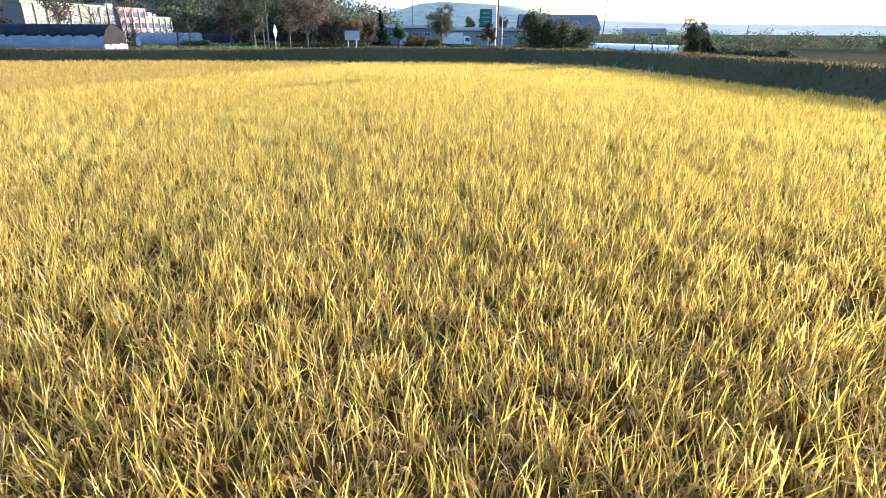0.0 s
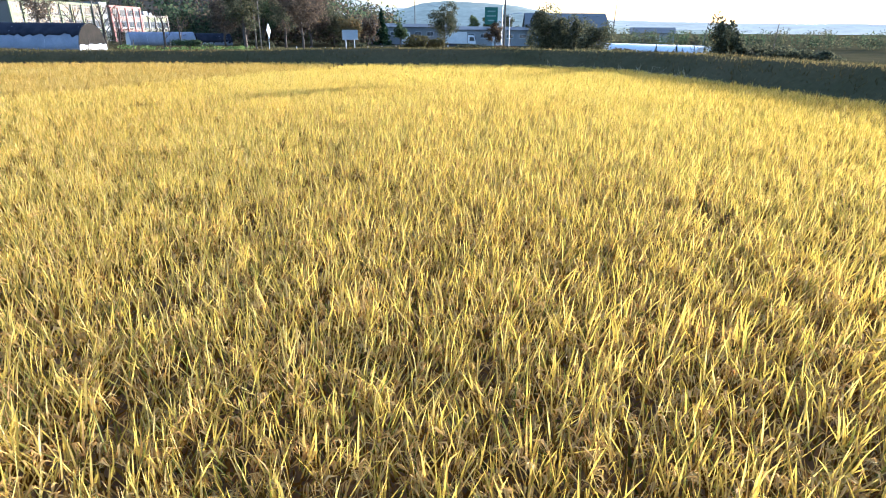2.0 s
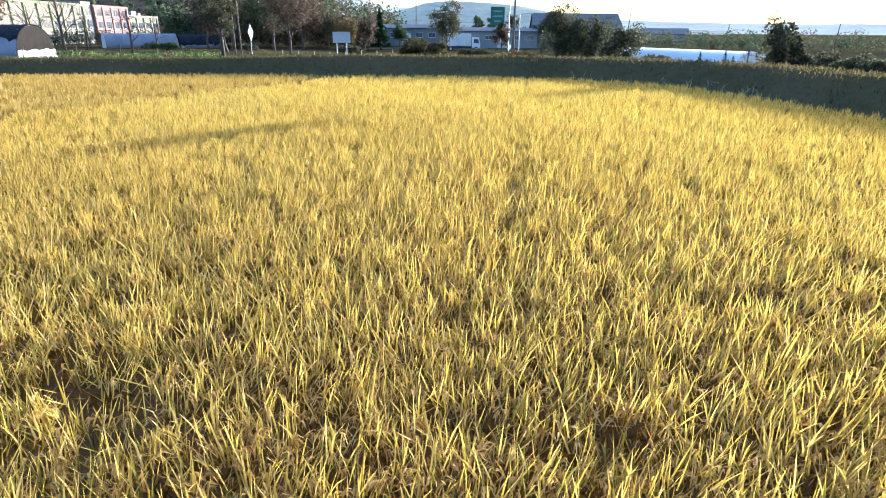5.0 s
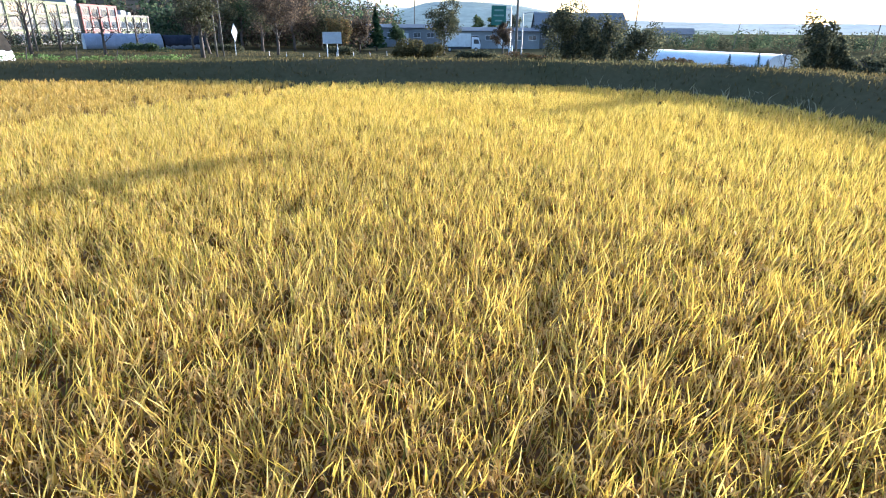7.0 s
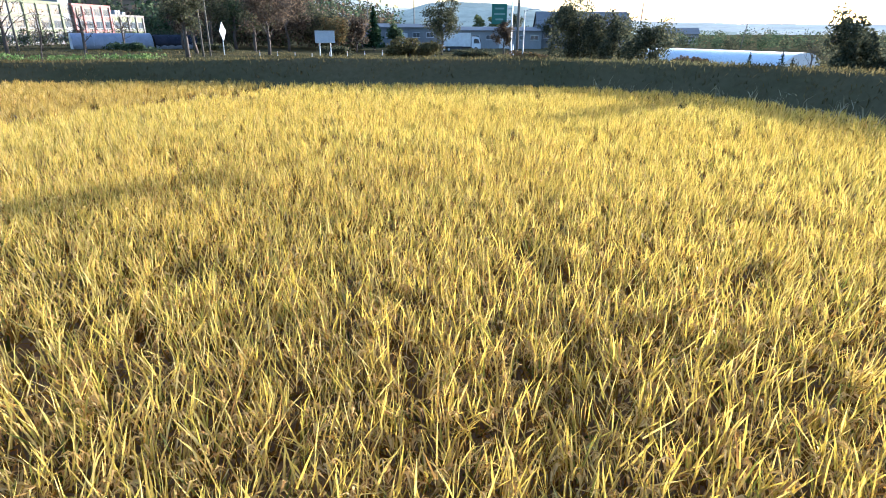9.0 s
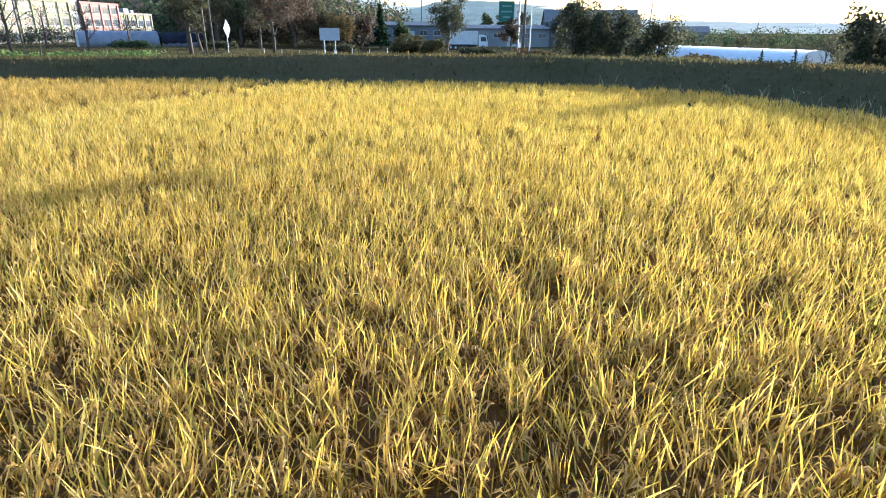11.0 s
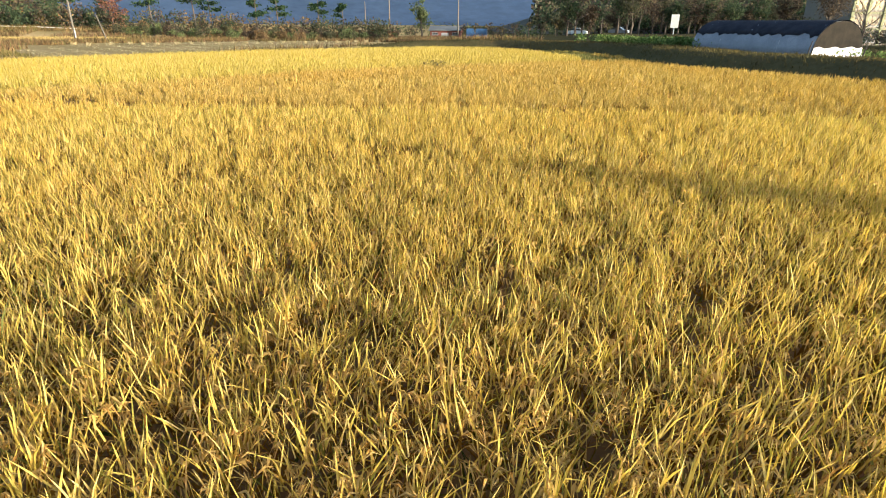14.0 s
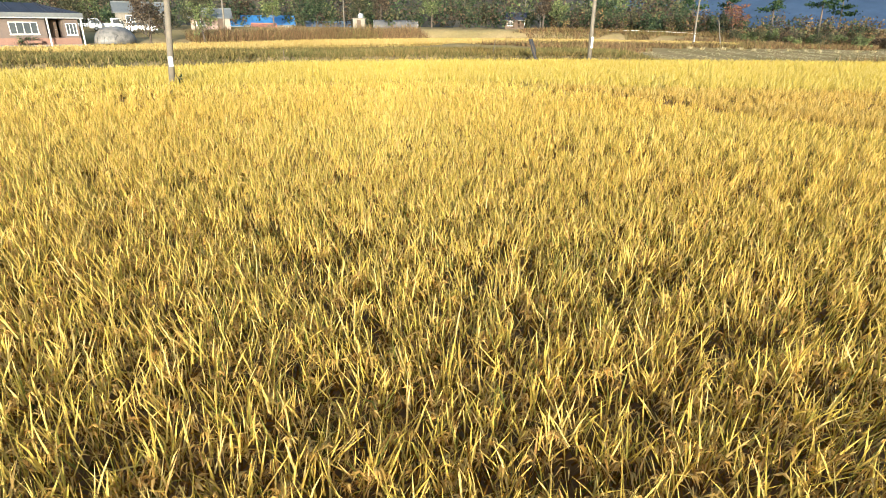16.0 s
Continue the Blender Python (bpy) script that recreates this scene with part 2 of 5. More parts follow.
def outside(poly, x, y):
    """Distance from a polygon, negative inside it."""
    p = np.array(poly, float)
    best, inside = np.full(np.shape(x), 1e9), np.zeros(np.shape(x), bool)
    for (ax, ay), (bx, by) in zip(p, np.roll(p, -1, 0)):
        ex, ey = bx - ax, by - ay
        s = np.clip(((x - ax) * ex + (y - ay) * ey) / (ex * ex + ey * ey), 0, 1)
        best = np.minimum(best, np.hypot(x - ax - s * ex, y - ay - s * ey))
        cross = ((ay > y) != (by > y)) & (x < ex * (y - ay) / (ey + 1e-12 * (ey == 0)) + ax)
        inside ^= cross
    return np.where(inside, -best, best)


def step(a, b, v):
    s = np.clip((v - a) / (b - a), 0, 1)
    return s * s * (3 - 2 * s)


def waves(x, y, size, seed=0):
    r = np.random.RandomState(seed)
    out = 0
    for k in range(7):
        a, q, l = r.uniform(0, 6.28), r.uniform(0, 6.28), size * r.uniform(0.5, 1.6)
        out = out + np.sin((x * math.cos(a) + y * math.sin(a)) * 6.283 / l + q)
    return out / 7


def low_bank(x, y):
    """Share by which the field bank is worn down beside the stubble."""
    return step(1, 8, y) * step(50, 57, -x)


def land(x, y):
    """Height of the ground."""
    x, y = np.asarray(x, float), np.asarray(y, float)
    d = outside(FIELD, x, y)
    north = step(20, 50, y + 0.35 * x + 25)            # levee side against the village side
    levee = (1.6 + 0.35 * step(-25, -5, x)) * step(0.4, 3.2, d) - (0.75 + 0.6 * step(-38, -20, x)) * step(5, 20, d) - 0.9 * step(35, 90, d)
    low = low_bank(x, y)
    berm = (1.0 - 0.75 * low) * step(0.4, 2.4, d) - 0.5 * (1 - low) * step(14, 20, d)
    z = north * levee + (1 - north) * berm
    rough_ground = waves(x, y, 9, 3) * 0.22 + waves(x, y, 2.7, 5) * 0.07
    z = z + rough_ground * step(0.5, 4, d) * (0.4 + 0.6 * step(3, 20, d))
    s = outside(STRIP, x, y)
    z = z * step(-0.5, 3.5, s) + 0.45 * (1 - step(-0.5, 3.5, s))
    b = outside(STUBBLE, x, y)
    z = z * step(-1, 2, b) + 0.45 * (1 - step(-1, 2, b))
    west = step(50, 110, -(x * 0.55 + y * 0.83) + 8)   # the village stands on rising ground
    far, az = np.hypot(x - 0.5, y - 26), np.degrees(np.arctan2(x - 0.5, y - 26))
    road = step(86, 100, far) * (1 - step(170, 230, far)) * step(-70, -58, az) * (1 - step(-45, -39, az))   # embankment of the school road
    return z + 2.3 * west * step(-0.5, 6, s) + 1.4 * road


def axis(lo, hi, pitch, far):
    inner = np.arange(lo, hi + pitch / 2, pitch)
    out, gap, v = [], pitch, 0.0
    while v < far:
        gap *= 1.25
        v += gap
        out.append(v)
    out = np.array(out)
    return np.concatenate([(lo - out)[::-1], inner, hi + out])


def ground():
    xs, ys = axis(-150, 60, 1.6, 3500), axis(-110, 150, 1.6, 3500)
    X, Y = np.meshgrid(xs, ys)
    Z = land(X, Y)
    n, m = X.shape
    i = np.arange(n * m).reshape(n, m)
    q = np.stack([i[:-1, :-1], i[:-1, 1:], i[1:, 1:], i[1:, :-1]], -1).reshape(-1, 4)
    cx, cy = X.ravel()[q].mean(1), Y.ravel()[q].mean(1)
    wet = (outside(FIELD, cx, cy) < 0.3) | (outside(STRIP, cx, cy) < 0)
    me = fast_mesh("ground", np.stack([X, Y, Z], -1).reshape(-1, 3), q, None, (TURF, SOIL, DRY_TURF), np.where(wet, 1, np.where(step(20, 50, cy + 0.35 * cx + 25) < 0.5, 2, 0)))
    me.polygons.foreach_set("use_smooth", np.ones(len(q), bool))
    tagged(new("ground", me), "rough turf and dark paddy soil of a flat valley", "ground", kind="structure")


ground()


# ---- rice ----
def blades(r, at, count, z0, length, width, lean, bend, spread, lift=None):
    """Tapered bent blades about the hills at: verts (n, 5, 3), base pair, middle pair, tip."""
    n = len(at) * count
    hx, hy = np.repeat(at[:, 0], count), np.repeat(at[:, 1], count)
    base = np.stack([hx + r.normal(0, spread, n), hy + r.normal(0, spread, n), r.uniform(*z0, n)], -1)
    if lift is not None:
        base[:, 2] += np.repeat(lift, count)
    a = r.uniform(0, 2 * math.pi, n)
    tilt = np.radians(np.abs(r.normal(0, lean, n)) + 2)
    # a common lean that drifts over the field
    tuft = np.repeat(r.normal(0, 0.13, (len(at), 2)), count, 0)
    gx = 0.04 + 0.10 * waves(hx, hy, 6, 11) + 0.16 * waves(hx, hy, 1.5, 13) + tuft[:, 0]
    gy = 0.03 + 0.10 * waves(hx, hy, 7, 12) + 0.16 * waves(hx, hy, 1.6, 14) + tuft[:, 1]
    up = np.stack([np.sin(tilt) * np.cos(a) + gx, np.sin(tilt) * np.sin(a) + gy, np.cos(tilt)], -1)
    up /= np.linalg.norm(up, axis=1)[:, None]
    ln = r.uniform(*length, n)[:, None]
    f = r.uniform(0, 2 * math.pi, n)
    side = np.stack([np.cos(f), np.sin(f), np.zeros(n)], -1)
    w = (r.uniform(*width, n) / 2)[:, None]
    mid = base + up * ln * 0.55
    droop = np.stack([np.cos(a), np.sin(a), -0.5 * np.ones(n)], -1) * (np.abs(r.normal(0, bend, n)) + (r.rand(n) < 0.03) * r.uniform(0.6, 1.8, n))[:, None]
    d2 = up + droop
    d2 /= np.linalg.norm(d2, axis=1)[:, None]
    tip = mid + d2 * ln * 0.45
    return np.stack([base - side * w, base + side * w, mid + side * w * 0.85, mid - side * w * 0.85, tip], 1)


def blade_faces(n, start=0):
    o = start + 5 * np.arange(n)[:, None]
    return o + np.array([[0, 1, 2, 3]]), o + np.array([[3, 2, 4]])


def tri_faces(n, start=0):
    o = start + 3 * np.arange(n)[:, None]
    return np.zeros((0, 4), np.int64), o + np.array([[0, 1, 2]])


def spikes(*args):
    """The same blades as single long triangles, for what is far."""
    v = blades(*args)
    return np.stack([v[:, 0], v[:, 1], v[:, 4]], 1)


def ears(r, at, count, top, lift, strands=4, wide=1.0):
    """Drooping ears, each of a few thin kinked strands of grain."""
    n = len(at) * count
    hx, hy = np.repeat(at[:, 0], count), np.repeat(at[:, 1], count)
    a = r.uniform(0, 2 * math.pi, n)
    z = r.uniform(*top, n) + np.repeat(lift, count)
    root = np.stack([hx + r.normal(0, .07, n), hy + r.normal(0, .07, n), z], -1)
    root, a = np.repeat(root, strands, 0), np.repeat(a, strands) + r.normal(0, 0.34, n * strands)
    n = n * strands
    L, W = r.uniform(0.12, 0.21, n)[:, None], r.uniform(0.005, 0.009, n)[:, None] * wide
    flat = np.stack([np.cos(a), np.sin(a), np.zeros(n)], -1)
    k = r.uniform(0.4, 1.3, n)[:, None]
    upz = np.array([[0, 0, 1.0]])
    p1 = root + flat * L * 0.45 + upz * L * 0.28 * (1.2 - k * 0.5)
    p2 = p1 + flat * L * 0.36 - upz * L * 0.55 * k
    side = np.stack([-np.sin(a), np.cos(a), r.uniform(-0.8, 0.8, n)], -1)
    return np.stack([root, p1 - side * W, p1 + side * W, p2], 1)


def ear_faces(n, start):
    o = start + 4 * np.arange(n)[:, None]
    return np.zeros((0, 4), np.int64), np.concatenate([o + np.array([[0, 2, 1]]), o + np.array([[1, 2, 3]])])


def hills(r, pitch_x, pitch_y, keep, jitter=0.25, turn=12.0):
    """Planted rows of hills over the part of the valley that keep(x, y) allows."""
    c, s = math.cos(radians(turn)), math.sin(radians(turn))
    u, v = np.meshgrid(np.arange(-110, 110, pitch_x), np.arange(-110, 110, pitch_y))
    u, v = u.ravel(), v.ravel()
    u = u + r.normal(0, jitter * pitch_x, len(u))
    v = v + r.normal(0, jitter * pitch_y, len(v))
    x, y = c * u - s * v - 20, s * u + c * v + 15
    ok = keep(x, y)
    return np.stack([x[ok], y[ok]], -1)


def gone(x, y):
    """Patches where the stand is thin or lodged."""
    return waves(x, y, 2.6, 21) + 0.6 * waves(x, y, 0.9, 22)


# the crop is planted finest along the middle line x = 0 to 1, from y = 3 to y = 27, and west of that line's end
def coarseness(x, y):
    """Metres from the stretch that is planted finest; sideways and behind it the crop gets coarse sooner."""
    dx = np.abs(x - 0.035 * np.clip(y, 0, 27))
    along = np.hypot(1.6 * dx, np.maximum(y - 27, 0)) + 4 * np.maximum(3 - y, 0) + 3.0 * np.maximum(1.28 * dx - y - 2, 0)
    west = np.hypot(x - 1, y - 26.5) + 4 * np.maximum(x - 1 - 0.3 * np.maximum(26 - y, 0), 0)
    return np.minimum(along, west)


# a trodden row: a narrow gap in the stand
def trodden(x, y):
    s = np.clip((y - 25.0) / 9.0, 0, 1)
    patchy = np.clip(0.55 + 1.2 * waves(x, y, 1.8, 23), 0, 1)
    return np.exp(-(((x - 0.75 - 1.05 * s - 0.1 * np.sin(1.7 * y)) / 0.17) ** 2)) * step(24.5, 26, y) * (1 - step(33, 36, y)) * patchy


def rice_field():
    r = np.random.RandomState(7)
    in_main = lambda x, y: (outside(FIELD, x, y) < -0.25) & (outside(PLOT, x, y) > 0.6) & (np.abs(outside(RIPE, x, y)) > 0.5)
    lod = lambda lo, hi: (lambda x, y: (lambda d: (d >= lo) & (d < hi) & in_main(x, y))(np.maximum(coarseness(x, y) + np.clip(r.normal(0, 0.9, len(x)), -2, 2), 0)))
    V, Q, T, QM, TM = [], [], [], [], []
    count = 0

    def put(v, faces, mat):
        nonlocal count
        q, t = faces(len(v), count)
        V.append(v.reshape(-1, 3)), Q.append(q), T.append(t)
        per_q, per_t = len(q) // len(v), len(t) // len(v)
        mat = np.broadcast_to(mat, len(v))
        QM.append(np.tile(mat, per_q)), TM.append(np.tile(mat, per_t))
        count += v.shape[0] * v.shape[1]

    for lo, hi, px, py, top, under, ear, wide in (
            (0, 6.5, 0.25, 0.20, 13, 10, 6, 1.0), (6.5, 14, 0.26, 0.22, 18, 9, 3, 1.25), (14, 28, 0.30, 0.28, 25, 6, 0, 1.4),
            (28, 60, 0.42, 0.42, 24, 4, 0, 2.15), (60, 900, 0.80, 0.80, 20, 3, 0, 5.5)):
        at = hills(r, px, py, lod(lo, hi))
        thin = gone(at[:, 0], at[:, 1])
        lift = (0.04 * waves(at[:, 0], at[:, 1], 5, 31) + 0.05 * waves(at[:, 0], at[:, 1], 14, 32) - 0.18 * step(0.45, 0.75, thin)
                - 0.24 * trodden(at[:, 0], at[:, 1]) + r.normal(0, 0.035, len(at)))
        ripe = np.where(outside(RIPE, at[:, 0], at[:, 1]) < 0, 3, 0)
        make, faces = (blades, blade_faces) if lo < 6 else (spikes, tri_faces)
        put(make(r, at, top, (0.46, 0.68), (0.20, 0.44) if lo < 6 else (0.20, 0.36) if lo < 14 else (0.17, 0.30), (0.011 * wide, 0.020 * wide), 25, 0.10, 0.050 * (1 + 0.4 * wide), lift), faces, np.repeat(ripe, top))
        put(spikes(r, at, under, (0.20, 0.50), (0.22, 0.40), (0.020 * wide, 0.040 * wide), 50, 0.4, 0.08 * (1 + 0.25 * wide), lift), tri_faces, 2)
        if ear:
            put(ears(r, at, ear, (0.52, 0.76), lift, 4 if lo == 0 else 1, 1.0 if lo == 0 else 2.4), ear_faces, 1)
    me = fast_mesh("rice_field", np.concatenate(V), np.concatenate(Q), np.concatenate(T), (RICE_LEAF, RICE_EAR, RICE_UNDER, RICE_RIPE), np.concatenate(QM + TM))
    tagged(new("rice_field", me), "ripe golden rice with upright yellow leaves and drooping ears", "rice", kind="stuff")


def rice_plot(name, poly, also, pitch, mat, label, high, seed, width):
    r = np.random.RandomState(seed)
    at = hills(r, pitch, pitch, lambda x, y: (outside(poly, x, y) < -0.1) & also(x, y))
    lift = 0.04 * waves(at[:, 0], at[:, 1], 6, 41) + high
    V, T = [], []
    for k, (top, z0, ln) in enumerate(((13, (0.42, 0.6), (0.25, 0.42)), (5, (0.0, 0.3), (0.4, 0.6)))):
        v = spikes(r, at, top, z0, ln, (width, width * 1.4), 16, 0.3, 0.3 * pitch, lift)
        V.append(v.reshape(-1, 3)), T.append(tri_faces(len(v), sum(len(a) for a in V[:-1]))[1])
    me = fast_mesh(name, np.concatenate(V), None, np.concatenate(T), (mat,))
    tagged(new(name, me), label, "rice", kind="stuff")


rice_field()
rice_plot("rice_plot", PLOT, lambda x, y: (outside(FIELD, x, y) < -0.25) & (outside(NOTCH, x, y) > 0.15), 0.46, RICE_YELLOW, "bright yellow ripe rice of the neighbouring plot", 0.10, 17, 0.040)
rice_plot("rice_plot", STRIP, lambda x, y: True, 0.80, RICE_TAN, "narrow strip of tan-yellow rice before the village", 0.5, 18, 0.09)
# the corner's shade is drawn as lower rice with darker leaves
rice_plot("rice_plot", NOTCH, lambda x, y: outside(FIELD, x, y) < -0.25, 0.45, RICE_SHADED, "olive-green rice in a field corner, shade put into the leaf colour", -0.08, 19, 0.055)


# ---- plants ----
def leaf_quads(r, pts, size, flat=0.0):
    """One small bent leaf clump a point."""
    n = len(pts)
    a = r.normal(0, 1, (n, 3))
    a[:, 2] *= 1 - flat
    a /= np.linalg.norm(a, axis=1)[:, None]
    b = np.cross(a, r.normal(0, 1, (n, 3)))
    b /= np.linalg.norm(b, axis=1)[:, None]
    s = (size * r.uniform(0.5, 1.25, n))[:, None]
    v = np.stack([pts - a * s * 0.5, pts + b * s * 0.35, pts + a * s * 0.5, pts - b * s * 0.35], 1)
    return v.reshape(-1, 3), 4 * np.arange(n)[:, None] + np.array([[0, 1, 2, 3]])


def limb(shape, r, p, d, length, radius, level, tips, deep=2):
    pts, radii = [p], [radius]
    for k in range(3):
        d = (d + Vector(r.normal(0, 0.16, 3)) + Vector((0, 0, 0.10))).normalized()
        p = p + d * length / 3
        pts.append(p)
        radii.append(radius * (0.8 - 0.22 * k))
    shape.tube(pts, radii, 4 if level else 5)
    tips.append(p)
    if level < deep:
        tips.append(pts[2])
        for k in range(3):
            q = pts[1 + k % 3]
            e = (d + Vector(r.normal(0, 0.75, 3))).normalized()
            limb(shape, r, q, e, length * r.uniform(0.45, 0.7), radius * 0.5, level + 1, tips, deep)


def tree(name, x, y, height, crown, mat, seed, label, leaves=1100, leaf=0.3, trunk=0.16, fork=0.35, limbs=6, spread=0.55, group="", deep=2):
    r = np.random.RandomState(seed)
    z = float(land(x, y))
    ob = thing(name, pose(x, y, z), label, "tree", group)
    s, tips = Shape(), []
    pts = [Vector((0, 0, -0.15))]
    for k in range(5):
        pts.append(Vector((r.normal(0, 0.03) * height * 0.5, r.normal(0, 0.03) * height * 0.5, height * (0.16 + 0.16 * k))))
    s.tube(pts, [trunk * (1.25 - 0.2 * k) for k in range(6)], 8)
    for k in range(limbs):
        f = fork + (0.78 - fork) * k / max(limbs - 1, 1)
        j = min(int(f * 5), 4)
        p = pts[j].lerp(pts[j + 1], f * 5 - j)
        a = 2.4 * k + r.uniform(-0.5, 0.5)
        d = Vector((math.cos(a) * spread, math.sin(a) * spread, 0.55)).normalized()
        limb(s, r, p, d, crown * r.uniform(0.6, 1.0), trunk * 0.42, 0, tips, deep)
    part("trunk", s, BARK, ob, smooth=True)
    if leaves:
        t = np.array([tuple(p) for p in tips])
        c = t[r.randint(0, len(t), leaves)] + r.normal(0, crown * 0.13, (leaves, 3)) * (1, 1, 0.8)
        v, q = leaf_quads(r, c, leaf)
        part("crown", fast_mesh("crown", v, q, None, (mat,)), mat, ob)
    return ob


def bush(name, x, y, rx, ry, h, mat, seed, label, leaves=700, leaf=0.22, category="bush", group="", twigs=4):
    r = np.random.RandomState(seed)
    ob = thing(name, pose(x, y, float(land(x, y))), label, category, group)
    for k in range(twigs):
        s = Shape()
        a, e = r.uniform(0, 6.28), r.uniform(0.3, 0.9)
        top = Vector((math.cos(a) * rx * e * 0.7, math.sin(a) * ry * e * 0.7, h * r.uniform(0.6, 0.95)))
        s.tube([(math.cos(a) * 0.1, math.sin(a) * 0.1, -0.1), top * 0.5 + Vector(r.normal(0, 0.06, 3)), top], [0.05, 0.035, 0.012], 5)
        part("stem", s, BARK, ob)
    # lobes of unequal size make the outline uneven
    n = 15
    lobes = np.stack([r.uniform(-0.7, 0.7, n) * rx, r.uniform(-0.7, 0.7, n) * ry, r.uniform(0.12, 0.8, n) * h], -1)
    lobes[:, 2] *= 1 - 0.35 * (lobes[:, 0] / rx) ** 2
    k = r.randint(0, n, leaves)
    d = r.normal(0, 1, (leaves, 3))
    d /= np.linalg.norm(d, axis=1)[:, None]
    c = lobes[k] + d * np.array([rx, ry, h * 0.8]) * (0.20 + 0.20 * r.rand(n)[k])[:, None] * r.uniform(0.6, 1.1, leaves)[:, None]
    c[:, 2] = np.maximum(c[:, 2], 0.05)
    v, q = leaf_quads(r, c, leaf)
    part("foliage", fast_mesh("foliage", v, q, None, (mat,)), mat, ob)
    return ob


def conifer(name, x, y, height, radius, seed, label, mat=None, leaves=900, clear=0.12, group=""):
    r = np.random.RandomState(seed)
    mat = mat or LEAF_PINE
    ob = thing(name, pose(x, y, float(land(x, y))), label, "tree", group)
    s = Shape()
    s.tube([(0, 0, -0.1), (0.03, 0, height * 0.5), (0, 0.02, height * 0.98)], [height * 0.02, height * 0.013, 0.02], 7)
    for k in range(16):
        f, a = clear + (0.95 - clear) * k / 16, 2.4 * k
        ln = radius * (1.05 - f)
        s.tube([(0, 0, f * height), (math.cos(a) * ln, math.sin(a) * ln, f * height - 0.1 * ln)], [0.035, 0.01], 4)
    part("trunk", s, BARK, ob)
    f = clear + (1 - clear) * (1 - np.sqrt(r.uniform(0, 1, leaves)))
    a = r.uniform(0, 6.28, leaves)
    rad = radius * (1.03 - f) * r.uniform(0.35, 1.1, leaves) * (0.75 + 0.35 * np.sin(5 * a + 9 * f))
    c = np.stack([rad * np.cos(a), rad * np.sin(a), f * height - 0.15 * rad], -1)
    v, q = leaf_quads(r, c, height * 0.075, 0.4)
    part("crown", fast_mesh("crown", v, q, None, (mat,)), mat, ob)
    return ob


def red_pine(x, y, height, seed, label="tall red pine with a bare trunk and flat dark crown"):
    r = np.random.RandomState(seed)
    ob = thing("pine_tree", pose(x, y, float(land(x, y))), label, "tree", "pines before the blue hill")
    s = Shape()
    bend = r.normal(0, 0.05, 2) * height
    s.tube([(0, 0, -0.1), (bend[0] * 0.3, bend[1] * 0.3, height * 0.5), (bend[0], bend[1], height)], [0.2, 0.14, 0.04], 7)
    pts = []
    for k in range(7):
        f, a = r.uniform(0.5, 1.0), r.uniform(0, 6.28)
        ln = height * 0.26 * (1.35 - f)
        p0 = Vector((bend[0] * f, bend[1] * f, height * f))
        p1 = p0 + Vector((math.cos(a) * ln, math.sin(a) * ln, 0.15 * ln))
        s.tube([p0, p1], [0.06, 0.02], 5)
        pts.append(np.array(p1) + r.normal(0, 1, (90, 3)) * (ln * 0.35, ln * 0.35, height * 0.025))
        pts.append(np.array(p0.lerp(p1, 0.5)) + r.normal(0, 1, (40, 3)) * (ln * 0.25, ln * 0.25, height * 0.02))
    part("trunk", s, BARK, ob)
    v, q = leaf_quads(r, np.concatenate(pts), 0.5, 0.4)
    part("crown", fast_mesh("crown", v, q, None, (LEAF_PINE,)), LEAF_PINE, ob)
    return ob


def stuff_blades(name, n, area, keep, z_len, width, mat, label, category, seed, lean=22, bend=0.6, far=False, flat=1.0):
    """Uncountable grass or weeds strewn over a stretch of land."""
    r = np.random.RandomState(seed)
    x, y = r.uniform(area[0], area[1], n), r.uniform(area[2], area[3], n)
    ok = keep(x, y, r)
    at = np.stack([x[ok], y[ok]], -1)
    v = (spikes if far else blades)(r, at, 1, (-0.05, 0.0), z_len, width, lean, bend, 0.02, land(at[:, 0], at[:, 1]))
    if flat < 1:
        g = land(at[:, 0], at[:, 1])[:, None] + 0.06
        v[:, :, 2] = g + (v[:, :, 2] - g) * flat
    q, t = (tri_faces if far else blade_faces)(len(v))
    me = fast_mesh(name, v.reshape(-1, 3), q, t, (mat,))
    return tagged(new(name, me), label, category, kind="stuff")


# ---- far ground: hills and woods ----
# Haze is put into the base colour, and emission lifts it further.
def hazed_backdrop_mat(name, colour, glow, scale=0.02):
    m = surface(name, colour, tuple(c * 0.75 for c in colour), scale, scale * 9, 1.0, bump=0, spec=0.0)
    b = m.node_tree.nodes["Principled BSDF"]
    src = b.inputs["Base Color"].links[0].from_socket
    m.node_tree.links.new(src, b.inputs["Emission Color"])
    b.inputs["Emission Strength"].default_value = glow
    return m


